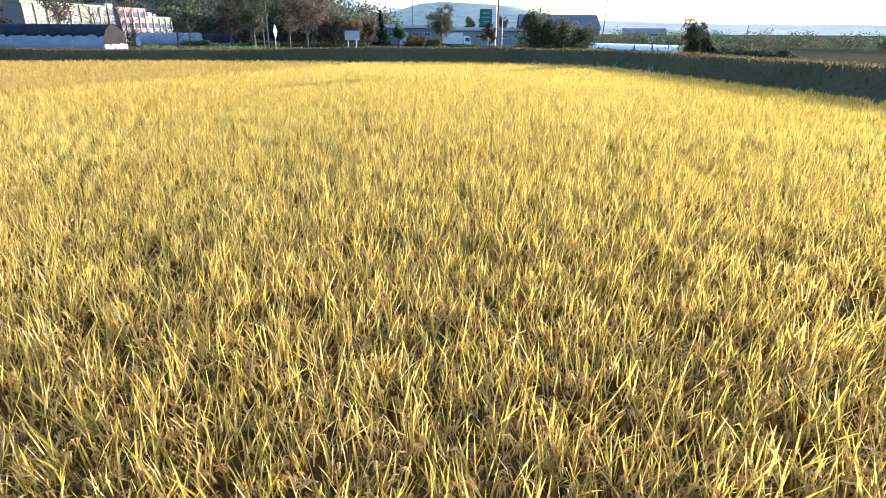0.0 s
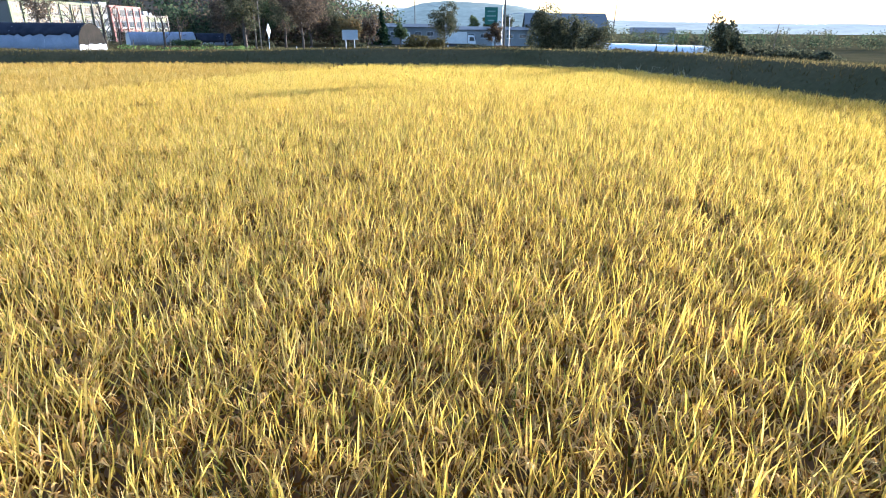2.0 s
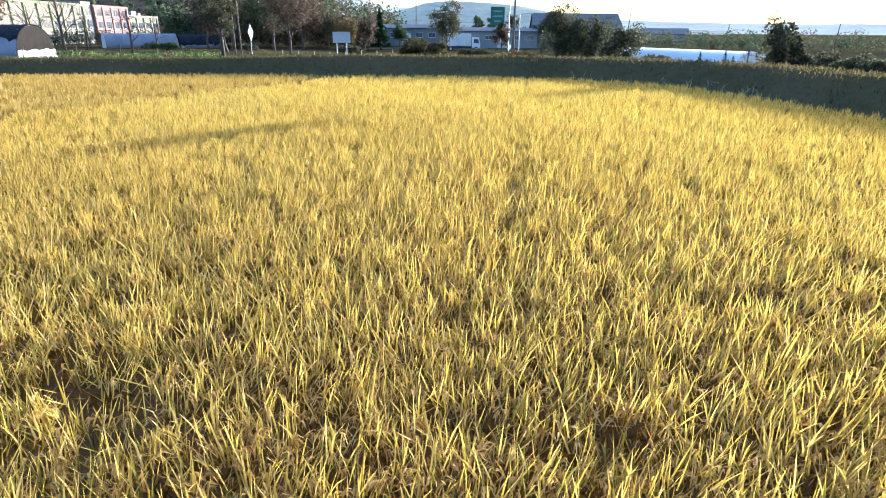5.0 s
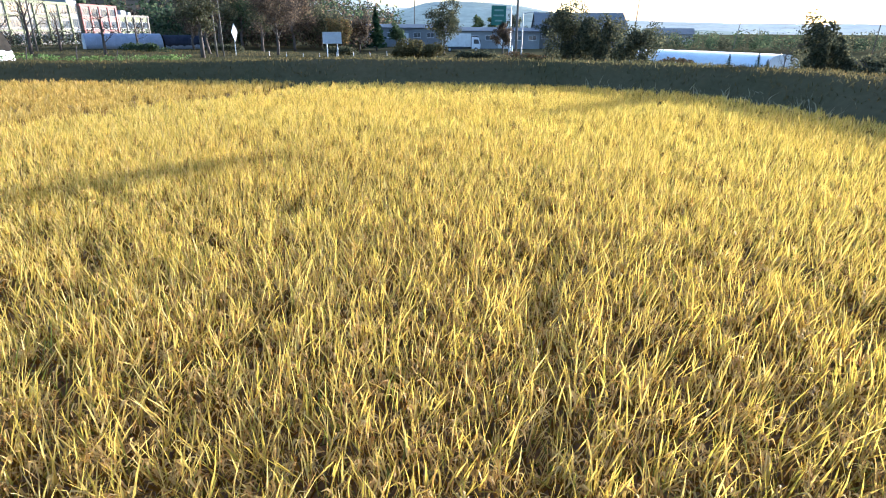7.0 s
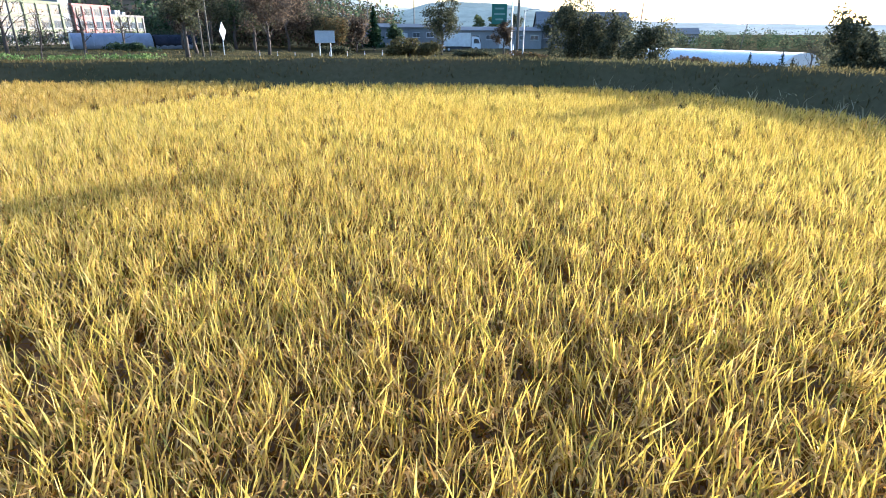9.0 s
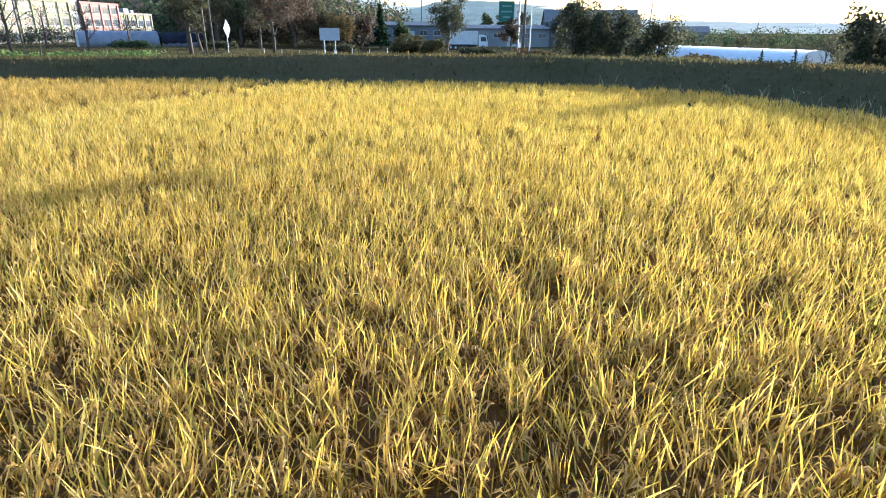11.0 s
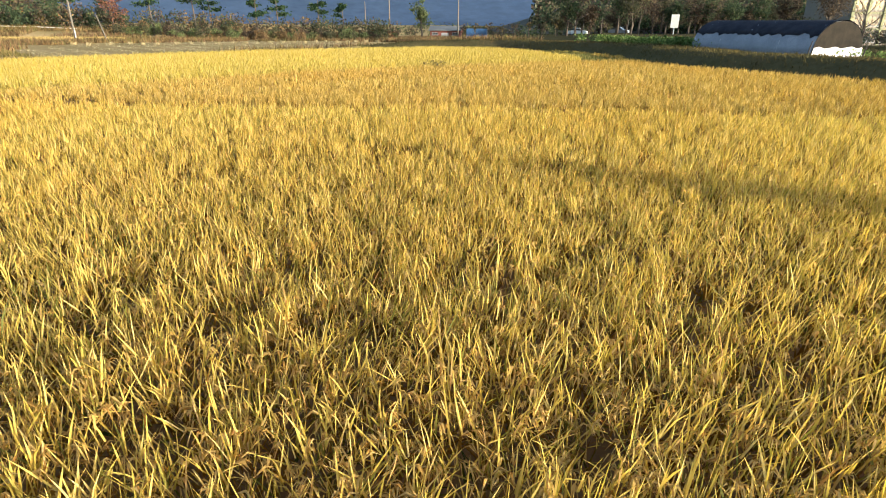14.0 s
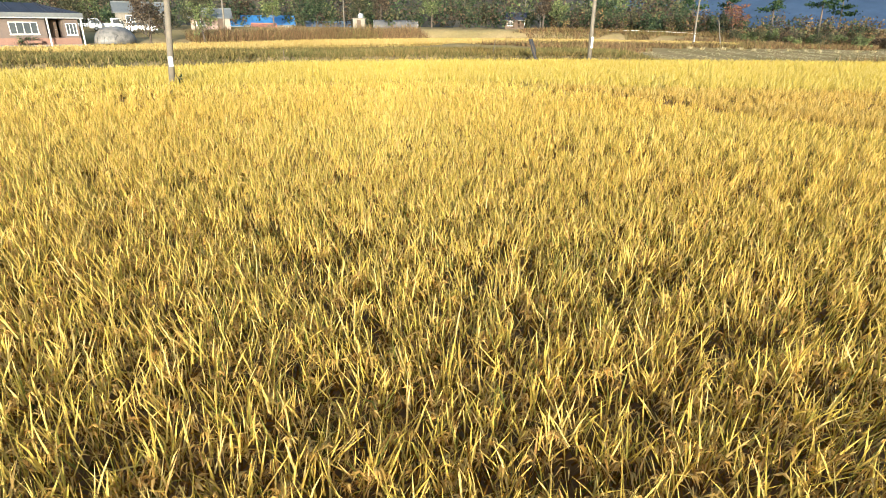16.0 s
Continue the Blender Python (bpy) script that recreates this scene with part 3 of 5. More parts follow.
def hill(name, az0, az1, r0, r1, profile, mat, label, seed, steps=90):
    """A ridge over an arc about the field, azimuths in degrees from +y towards +x; profile: height of the crest along the arc."""
    az = np.radians(np.linspace(az0, az1, steps))
    fr = np.linspace(0, 1, 14)
    A, F = np.meshgrid(az, fr)
    R = r0 + (r1 - r0) * F
    crest = np.interp(np.degrees(A), [p[0] for p in profile], [p[1] for p in profile])
    X, Y = R * np.sin(A), 26 + R * np.cos(A)
    Z = -1 + crest * step(0, 1, F) * (1 + 0.05 * waves(X, Y, (r1 - r0) * 0.7, seed) + 0.06 * waves(X, Y, (r1 - r0) * 0.22, seed + 1))
    n, m = X.shape
    i = np.arange(n * m).reshape(n, m)
    q = np.stack([i[:-1, :-1], i[:-1, 1:], i[1:, 1:], i[1:, :-1]], -1).reshape(-1, 4)
    me = fast_mesh(name, np.stack([X, Y, Z], -1).reshape(-1, 3), q, None, (mat,))
    me.polygons.foreach_set("use_smooth", np.ones(len(q), bool))
    tagged(new(name, me), label, "hill", kind="structure")
    return X, Y, Z


def woods(name, az0, az1, r0, r1, height_at, n, size, mats, label, seed, per=40, leaf=0.17):
    """A far wood: many crowns, each of many clumps, in one object."""
    r = np.random.RandomState(seed)
    az, rad = np.radians(r.uniform(az0, az1, n)), r.uniform(r0, r1, n)
    x, y = rad * np.sin(az), 26 + rad * np.cos(az)
    z = height_at(np.degrees(az), (rad - r0) / (r1 - r0), x, y)
    s = r.uniform(0.6, 1.3, n) * size
    d = r.normal(0, 1, (n, per, 3))
    d /= np.linalg.norm(d, axis=2)[:, :, None]
    c = np.stack([x, y, z + s * 0.75], -1)[:, None, :] + d * s[:, None, None] * np.array([0.5, 0.5, 0.62]) * r.uniform(0.45, 1.15, (n, per, 1))
    v, q = leaf_quads(r, c.reshape(-1, 3), size * leaf)
    tint = np.repeat(r.randint(0, len(mats), n), per)
    tagged(new(name, fast_mesh(name, v, q, None, mats, tint)), label, "woods", kind="stuff")


# distance haze painted in: pale, grey and blue tones that glow a little
FAR_HAZE_PALE = hazed_backdrop_mat("far_mountain_haze_pale", (0.47, 0.46, 0.38), 0.20, 0.004)
FAR_HAZE_MID = hazed_backdrop_mat("far_mountain_haze_grey", (0.31, 0.33, 0.265), 0.20, 0.004)
FAR_HAZE_BLUE = hazed_backdrop_mat("haze_blue_hill", (0.046, 0.070, 0.115), 0.27, 0.006)
WOODLAND = surface("woodland_floor", (0.035, 0.032, 0.022), (0.06, 0.05, 0.03), 0.03, 0.4, 1.0, bump=0)

hill("mountain_ridge", -40, 60, 2300, 3100, [(-40, 200), (-24, 180), (-14, 168), (-10, 152), (-8.3, 138), (-6.8, 118), (-5.8, 112), (-4, 110), (0, 104), (8, 80), (14, 60), (25, 45), (40, 40), (60, 35)], FAR_HAZE_PALE,
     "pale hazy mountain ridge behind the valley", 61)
hill("mountain_ridge", -40, 24, 1500, 2000, [(-40, 60), (-20, 55), (-12, 52), (-8, 48), (-6.5, 58), (-5.5, 67), (-4, 82), (-2.5, 92), (-1.2, 97), (2, 92), (4.8, 86), (7, 73), (9.3, 58), (12.8, 33), (16, 18), (24, 8)], FAR_HAZE_MID,
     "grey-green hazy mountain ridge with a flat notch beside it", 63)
hill("haze_blue_hill", -128, -66, 900, 1300, [(-128, 60), (-112, 95), (-95, 105), (-80, 110), (-66, 100)], FAR_HAZE_BLUE, "dark blue hazy hill far behind the fields", 65)
NEAR_CREST = [(-90, 0), (-71, 0), (-65, 12), (-58, 32), (-45, 44), (-30, 40), (-20, 33), (-15.5, 24), (-12, 15), (-9, 9), (-6, 4), (0, 2)]
hill("wooded_hill", -90, 0, 250, 420, NEAR_CREST, WOODLAND, "dark wooded hillside behind the road and school", 67)
crest_at = lambda a, f, x, y: np.interp(a, [p[0] for p in NEAR_CREST], [p[1] for p in NEAR_CREST]) * step(0, 1, f)
woods("woodland", -66, -6, 245, 400, crest_at, 900, 8.6, (LEAF_GREEN, LEAF_OLIVE, LEAF_BROWN, LEAF_GREEN), "dark autumn wood covering the hillside", 68, 40, 0.20)
WEST_CREST = [(-178, 42), (-150, 44), (-135, 40), (-122, 30), (-114, 16), (-108, 5), (-100, 0)]
hill("wooded_hill", -178, -100, 175, 330, WEST_CREST, WOODLAND, "sunlit wooded hillside behind the village", 69)
west_at = lambda a, f, x, y: np.interp(a, [p[0] for p in WEST_CREST], [p[1] for p in WEST_CREST]) * step(0, 1, f) + 2.5
woods("woodland", -176, -106, 165, 320, west_at, 560, 7.8, (LEAF_GREEN, LEAF_OLIVE, LEAF_SPRING, LEAF_GREEN, LEAF_BROWN), "green and rust autumn wood behind the village", 70, 96, 0.12)

# ---- grass of levee and berm ----
near_edge = lambda x, y: outside(FIELD, x, y)
levee_side = lambda x, y: step(20, 50, y + 0.35 * x + 25)
stuff_blades("levee_grass", 135000, (-98, 30, 26, 76), lambda x, y, r: (lambda d: (d > 0.4) & (d < 9) & (levee_side(x, y) > 0.5) & (r.rand(len(x)) < 1.3 - d / 9))(near_edge(x, y)),
             (0.15, 0.36), (0.03, 0.07), GRASS, "long dark green grass on the levee", "grass", 81, lean=34, bend=1.0)
stuff_blades("berm_grass", 370000, (-100, 5, -44, 58), lambda x, y, r: (lambda d: (d > 0.3) & (d < 22) & (levee_side(x, y) <= 0.5) & (outside(STRIP, x, y) > 0.4) & (outside(STUBBLE, x, y) > 0.5) & (r.rand(len(x)) > 0.93 * low_bank(x, y)))(near_edge(x, y)),
             (0.25, 0.62), (0.08, 0.15), BANK, "dry brown and olive weeds on the field bank", "weeds", 82, far=True)
stuff_blades("turf_grass", 30000, (-80, 40, 64, 130), lambda x, y, r: near_edge(x, y) > 7,
             (0.12, 0.3), (0.06, 0.14), GRASS, "rough grass between levee and road", "grass", 84, far=True)
stuff_blades("scrub", 110000, (-140, -75, -40, 62), lambda x, y, r: (lambda b: (outside(STUBBLE, x, y) > 0.3) & (outside(STRIP, x, y) > 0.3) & (near_edge(x, y) > 6) & (b > -0.2))(waves(x, y, 11, 87)),
             (0.4, 1.1), (0.10, 0.2), SCRUB, "reddish brown dry scrub on the bank beyond the stubble", "scrub", 86, far=True)
stuff_blades("cut_straw", 26000, (-122, -60, -6, 56), lambda x, y, r: (outside(STUBBLE, x, y) < -0.3) & (np.sin((x * 0.5 - y * 0.86) * 1.6) + r.normal(0, 0.5, len(x)) > -0.1),
             (0.25, 0.5), (0.05, 0.1), STRAW, "pale cut straw lying in rows on stubble", "straw", 88, lean=60, bend=0.3, flat=0.3)
stuff_blades("dead_reeds", 9000, (8, 24, 44, 64), lambda x, y, r: (lambda d: (d > 0.0) & (d < 1.3 + waves(x, y, 3, 97)) & (y > 48))(near_edge(x, y)),
             (0.4, 1.1), (0.03, 0.07), STRAW, "bleached dead reeds at the corner of the field", "reeds", 89, lean=55)


def crop_row(n, x0, x1, y0, y1, wide, size, label, seed):
    """Leafy crop beyond the levee, in one object."""
    r = np.random.RandomState(seed)
    f = r.uniform(0, 1, n)
    x = x0 + (x1 - x0) * f + r.normal(0, 0.5, n)
    y = y0 + (y1 - y0) * f + r.normal(0, wide, n)
    d = r.normal(0, 1, (n, 26, 3))
    d /= np.linalg.norm(d, axis=2)[:, :, None]
    c = np.stack([x, y, land(x, y) + size], -1)[:, None, :] + d * np.array([size, size, size * 1.05]) * r.uniform(0.5, 1.1, (n, 26, 1))
    v, q = leaf_quads(r, c.reshape(-1, 3), 0.62 * size, 0.3)
    tagged(new("green_crop", fast_mesh("green_crop", v, q, None, (VEG,))), label, "crop", kind="stuff")


crop_row(300, -75, -53, 70.0, 74.0, 1.6, 0.52, "bright green leafy vegetable crop beyond the levee", 91)
crop_row(90, -35, -22, 69.5, 70.5, 1.0, 0.28, "low green vegetable bed beside the greenhouse", 92)


# ---- north side ----
FILM = surface("greenhouse_film", (0.29, 0.305, 0.35), (0.21, 0.225, 0.265), 0.6, 9, 0.5, bump=0.3, spec=0.15)
FILM_WHITE = surface("white_film", (0.80, 0.80, 0.78), (0.70, 0.70, 0.69), 0.7, 8, 0.3, bump=0.25)
SHADE_CLOTH = surface("shade_cloth_dark", (0.020, 0.022, 0.032), (0.036, 0.038, 0.05), 0.9, 12, 0.9, bump=0.4, spec=0.08)
OLIVE_CLOTH = surface("shade_cloth_olive", (0.022, 0.020, 0.017), (0.036, 0.031, 0.025), 1.1, 16, 0.95, bump=0.3, spec=0.03)


def arch(width, height, n=14, lo=0.0, hi=1.0):
    """Points of a hoop: upright foot, rounded top."""
    out = []
    for k in range(n + 1):
        f = lo + (hi - lo) * k / n
        a = math.pi * (1 - f)
        out.append((width / 2 * math.copysign(abs(math.cos(a)) ** 0.92, math.cos(a)), height * math.sin(a) ** 0.85))
    return out


def sheet(width, height, length, lo, hi, out=0.0, sag=0.04, seed=0, bays=16, ragged=0.0):
    """A film over hoops between two shares of the arch, with sag between the hoops and 3 cm of thickness."""
    r = np.random.RandomState(seed)
    s = Shape()
    wander = [(r.normal(0, ragged), r.normal(0, ragged)) for j in range(bays * 2 + 1)]
    n = 13
    v, f = [], []
    for skin in (0, 1):
        for j in range(bays * 2 + 1):
            for x, z in arch(width + 2 * out, height + out, 12, lo + wander[j][0], hi + wander[j][1]):
                k = (1 - (sag if j % 2 else 0) / max(width / 2, 1)) - 0.012 * skin + r.normal(0, 0.003)
                v.append((x * k, length * j / (bays * 2), max(z * k, 0)))
    rows = bays * 2 + 1
    for skin in (0, 1):
        for j in range(rows - 1):
            for i in range(n - 1):
                o = skin * rows * n + j * n + i
                f.append((o, o + 1, o + n + 1, o + n) if not skin else (o, o + n, o + n + 1, o + 1))
    o2 = rows * n
    for j in range(rows - 1):
        for i in (0, n - 1):
            f.append((j * n + i, (j + 1) * n + i, o2 + (j + 1) * n + i, o2 + j * n + i))
    return s.add(v, f)


def hoops(ob, width, height, length, count, out=-0.05):
    for k in range(count):
        s = Shape()
        s.tube([(x, length * (0.01 + 0.98 * k / (count - 1)), z) for x, z in arch(width + 2 * out, height + out, 16)], [0.025] * 17, 5)
        part("hoop", s, STEEL, ob)


def tunnel(name, x, y, turn, width, height, length, film, cover, end_mat, label, cover_lo=0.22, cover_hi=0.78, end_skirt=None, z=None, bays=10):
    ob = thing(name, pose(x, y, float(land(x, y)) if z is None else z, 0, 0, turn), label, "greenhouse")
    part("film", sheet(width, height, length, 0.0, 1.0, 0.0, 0.03, 5, bays), film, ob, smooth=True)
    if cover:
        part("shade_cover", sheet(width, height, length * 1.002, cover_lo, cover_hi, 0.06, 0.07, 6, bays, 0.012), cover, ob, "dark shade cloth over the top", smooth=True)
    for yy, nm in ((0.0, "front_cloth"), (length, "back_cloth")):
        s = Shape()
        s.prism(arch(width - 0.06, height - 0.03, 16), yy - 0.02, yy + 0.02)
        part(nm, s, end_mat, ob)
        if end_skirt:
            s = Shape()
            o = -0.05 if yy == 0 else 0.05
            n = 9
            top = [(-width / 2 + 0.22 + (width - 0.44) * k / n, height * (0.30 + 0.03 * math.sin(k * 2.1))) for k in range(n + 1)]
            s.prism([(width / 2 + 0.06, 0), *reversed(top), (-width / 2 - 0.06, 0)], yy + o - 0.015, yy + o + 0.015)
            part("end_skirt", s, end_skirt, ob, "white plastic skirt")
    hoops(ob, width, height, length, 5)
    return ob


# tall tunnel beside the field; its open face looks towards +x
tunnel("greenhouse", -42.6, 75.9, 96.7, 6.9, 3.3, 14.2, FILM, SHADE_CLOTH, OLIVE_CLOTH, "white film greenhouse with dark shade cloth and olive end", 0.19, 0.81, FILM_WHITE, 0.85, bays=22)
tunnel("greenhouse", -58.5, 139.5, 128, 5.0, 2.7, 13.0, FILM, None, FILM_WHITE, "low greenhouse of bluish white film", z=0.3)
tunnel("greenhouse", -52.5, 145.0, 128, 5.0, 2.5, 7.6, FILM, SHADE_CLOTH, OLIVE_CLOTH, "low greenhouse under black shade cloth", 0.06, 0.94, z=0.2)
tunnel("greenhouse", 29.5, 77.5, 27, 5.5, 2.0, 17.0, FILM_WHITE, None, FILM_WHITE, "long white film greenhouse shining in the sun", z=0.15)


PINK = surface("pink_plaster", (0.36, 0.16, 0.13), (0.31, 0.14, 0.115), 0.3, 5, 0.85)
LIME = surface("lime_plaster", (0.21, 0.22, 0.12), (0.18, 0.19, 0.1), 0.3, 5, 0.85)
CREAM = surface("cream_plaster", (0.205, 0.188, 0.155), (0.2, 0.165, 0.135), 0.3, 5, 0.85)
GREY_WALL = surface("grey_cladding", (0.26, 0.265, 0.27), (0.21, 0.215, 0.22), 0.2, 4, 0.7)
BLUE_WALL = surface("bluegrey_cladding", (0.17, 0.18, 0.19), (0.135, 0.145, 0.155), 0.2, 4, 0.65)
ROOF_GREY = surface("roof_sheet_grey", (0.15, 0.158, 0.16), (0.115, 0.122, 0.125), 0.2, 4, 0.6, spec=0.2)
FRAME_GREY = surface("dull_aluminium", (0.28, 0.28, 0.265), (0.23, 0.23, 0.22), 1.5, 18, 0.6, bump=0.03)
GLASS = surface("dark_window_glass", (0.05, 0.06, 0.07), (0.08, 0.09, 0.10), 0.5, 3, 0.12, bump=0, spec=0.8)


def window(ob, x, y, z, w, h, m, frame=WHITE, mullions=1, depth=0.12):
    """A window in a wall that faces -y in the frame m: casing, pane, sill."""
    s = Shape()
    t = 0.08
    s.box(x - w / 2 + t / 2, y, z, t, depth, h, m).box(x + w / 2 - t / 2, y, z, t, depth, h, m)
    s.box(x, y, z + h / 2 - t / 2, w - 2 * t, depth, t, m).box(x, y, z - h / 2 + t / 2, w - 2 * t, depth, t, m)
    for k in range(mullions):
        s.box(x - w / 2 + w * (k + 1) / (mullions + 1), y, z, t * 0.7, depth * 0.8, h - 2 * t, m)
    win = part("window", s, frame, ob)
    p = Shape()
    p.box(x, y + 0.02, z, w - 2 * t, 0.02, h - 2 * t, m)
    part("pane", p, GLASS, win)
    q = Shape()
    q.box(x, y - 0.06, z - h / 2 - 0.04, w + 0.12, depth + 0.1, 0.07, m)
    part("sill", q, frame, win)
    return win


def school():
    """Three joined wings along the foot of the hill; the lit front looks towards +x."""
    ob = thing("school_building", pose(-103.5, 146.3, -0.4, 0, 0, 90), "pink, lime and cream three-storey school building", "building")
    wings = ((0, 37, 9.9, CREAM, LIME, 3), (41.5, 17.5, 9.9, CREAM, PINK, 3), (59.2, 18, 7.6, LIME, CREAM, 2))
    for x0, ln, h, wall, trim, floors in wings:
        s = Shape()
        s.box(x0 + ln / 2, 6, h / 2, ln, 12, h)
        part("wall", s, wall, ob)
        s = Shape()
        s.box(x0 + ln / 2, 6, h + 0.3, ln + 0.5, 12.5, 0.6)
        part("parapet", s, trim, ob, "coloured roof parapet")
        bays = int(ln / 4.2)
        bw = ln / bays
        for k in range(bays + 1):
            s = Shape()
            s.box(min(max(x0 + k * bw, x0 + 0.35), x0 + ln - 0.35), -0.16, h / 2, 0.7, 0.34, h)
            part("pilaster", s, trim, ob)
        for fl in range(floors):
            z = 1.9 + 3.3 * fl
            for k in range(bays):
                window(ob, x0 + (k + 0.5) * bw, -0.04, z, bw - 1.2, 1.9, None, FRAME_GREY, 2)
            s = Shape()
            s.box(x0 + ln / 2, -0.09, z - 1.55, ln - 1.5, 0.18, 0.35)
            part("string_course", s, trim if fl else CREAM, ob)
    s = Shape()
    s.box(39.2, 5, 5.6, 4.3, 9, 11.2)
    part("stair_tower", s, GREY_WALL, ob, "grey stair tower")
    for k in range(3):
        window(ob, 39.2, 0.44, 2.3 + 3.3 * k, 2.6, 2.2, None, FRAME_GREY, 2)
    s = Shape()
    s.box(70, 5, 8.9, 3.0, 2.2, 1.4)
    part("roof_tank", s, GREY_WALL, ob, "grey roof tank")
    s = Shape()
    s.box(74, 5, 8.7, 1.6, 1.6, 1.0)
    part("roof_vent", s, GREY_WALL, ob)
    return ob


school()


def hall(name, x, y, turn, ln, dp, eave, ridge, wall, roof, label, bays=6, door=True):
    """A plain gabled hall; the long front looks towards -y in its own frame."""
    ob = thing(name, pose(x, y, float(land(x, y)) - 0.05, 0, 0, turn), label, "building")
    s = Shape()
    s.box(ln / 2, dp / 2, eave / 2, ln, dp, eave)
    for xx in (0.0, ln):
        s.prism([(0, eave), (dp, eave), (dp / 2, ridge)], -0.1, 0.1, Matrix(((0, 1, 0, xx + (0.1 if xx == 0 else -0.1)), (1, 0, 0, 0), (0, 0, 1, 0), (0, 0, 0, 1))))
    part("wall", s, wall, ob)
    s = Shape()
    for sgn in (0, 1):
        a, b = (-0.5, dp / 2) if sgn == 0 else (dp + 0.5, dp / 2)
        lowz = eave - 0.5 * (ridge - eave) / (dp / 2)
        v = [(-0.4, a, lowz), (ln + 0.4, a, lowz), (ln + 0.4, b, ridge), (-0.4, b, ridge)]
        s.add(v + [(p[0], p[1], p[2] + 0.14) for p in v], [(0, 1, 2, 3), (7, 6, 5, 4), (0, 4, 5, 1), (1, 5, 6, 2), (2, 6, 7, 3), (3, 7, 4, 0)])
    part("roof", s, roof, ob)
    for k in range(bays):
        if door and k == bays // 2:
            d = Shape()
            d.box(ln * (k + 0.5) / bays, -0.04, eave * 0.36, min(3.0, ln / bays * 0.7), 0.1, eave * 0.72)
            part("door", d, STEEL, ob, "steel roller door")
        else:
            window(ob, ln * (k + 0.5) / bays, -0.03, eave * 0.62, min(2.0, ln / bays * 0.6), eave * 0.26, None, STEEL, 1)
    return ob


hall("long_hall", -28.5, 192, 1, 26, 12, 5.0, 5.9, BLUE_WALL, ROOF_GREY, "long blue-grey industrial hall behind the road", 7)
hall("long_hall", -1.5, 178, 0, 22, 10, 4.2, 5.0, GREY_WALL, ROOF_GREY, "low grey hall behind the parked truck", 6)
hall("warehouse", 20, 181, -3, 23, 18, 5.0, 8.9, BLUE_WALL, ROOF_GREY, "grey-blue gabled warehouse behind tall bushes", 5)
hall("warehouse", 71, 256, -15, 17, 14, 3.6, 5.6, GREY_WALL, ROOF_GREY, "pale grey gabled warehouse in the haze", 4)


def pole(name, x, y, height, radius, label, mat=CONCRETE, lean=(0, 0), group="", bars=0, plate=None, z=None):
    """A tapered pole with optional cross bars and a white plate at plate metres."""
    ob = thing(name, pose(x, y, (float(land(x, y)) if z is None else z) - 0.1), label, "pole", group)
    s = Shape()
    s.tube([(lean[0] * f, lean[1] * f, height * f) for f in (0, 0.35, 0.7, 1)], [radius, radius * 0.9, radius * 0.76, radius * 0.6], 12)
    part("shaft", s, mat, ob, smooth=True)
    for k in range(bars):
        b = Shape()
        f = 1 - (0.35 + 0.55 * k) / height
        b.box(lean[0] * f, lean[1] * f + radius, height * f, 1.8, 0.09, 0.11)
        arm = part("cross_arm", b, STEEL, ob)
        for xx in (-0.8, 0, 0.8):
            i = Shape()
            i.tube([(lean[0] * f + xx, lean[1] * f + radius, height * f + 0.05), (lean[0] * f + xx, lean[1] * f + radius, height * f + 0.16), (lean[0] * f + xx, lean[1] * f + radius, height * f + 0.24)], [0.05, 0.07, 0.03], 7)
            part("insulator", i, WHITE, arm)
    if plate:
        z0, h, w = plate
        p = Shape()
        f = z0 / height
        p.box(lean[0] * f + 0.55 * radius, lean[1] * f + 0.95 * radius, z0, w, 0.03, h, None)
        part("plate", p, WHITE, ob, "white warning plate")
    return ob


pole("utility_pole", 7.1, 97.6, 12, 0.17, "tall concrete utility pole beside the road", bars=2)
pole("utility_pole", -33.5, 248, 13, 0.2, "distant concrete utility pole with three cross arms", bars=3)
pole("utility_pole", -14.9, 225, 16, 0.20, "distant concrete utility pole", bars=2)
pole("utility_pole", -30.5, 97.5, 11, 0.12, "slim pale pole beside an ivy-covered trunk")
pole("utility_pole", -30.2, 98.9, 11, 0.10, "slim pale pole beside an ivy-covered trunk")
pole("utility_pole", 39, 160, 13, 0.14, "thin leaning pole in the haze", lean=(0.6, 0))
pole("utility_pole", 66, 170, 7, 0.12, "thin leaning pole in the haze", lean=(0.9, 0))
pole("utility_pole", -61, 108, 11, 0.14, "thin concrete pole beside the school road")
pole("utility_pole", -142.7, 70.1, 12, 0.17, "concrete utility pole at the far road", bars=1)
pole("utility_pole", -156.5, 55.7, 12, 0.17, "concrete utility pole at the far road", bars=1)
pole("utility_pole", -167.4, 51, 9, 0.15, "concrete utility pole at the far road")
pole("utility_pole", -52.0, 2.4, 11.5, 0.20, "concrete utility pole with a white plate at the field edge", plate=(1.9, 1.0, 0.46), z=0.5)
pole("utility_pole", -15.0, -4.9, 11.5, 0.17, "concrete utility pole with white plates standing in the rice", plate=(1.9, 0.5, 0.24), lean=(-0.75, 0.65), z=0.0)
pole("utility_pole", -104.8, -3.2, 10, 0.16, "concrete utility pole with a white sleeve by the bushes", plate=(1.5, 1.1, 0.36))
pole("utility_pole", -103.3, 1.6, 4.2, 0.09, "short leaning wooden pole by the bushes", lean=(0.3, -0.9))
pole("utility_pole", -129.9, -46.4, 9, 0.16, "pale utility pole beside the shed")
pole("utility_pole", -145.3, -59.8, 9, 0.15, "pale utility pole before the wood", z=4)
pole("utility_pole", -57.2, -66, 9, 0.17, "pale utility pole between the houses", lean=(-0.2, 0))
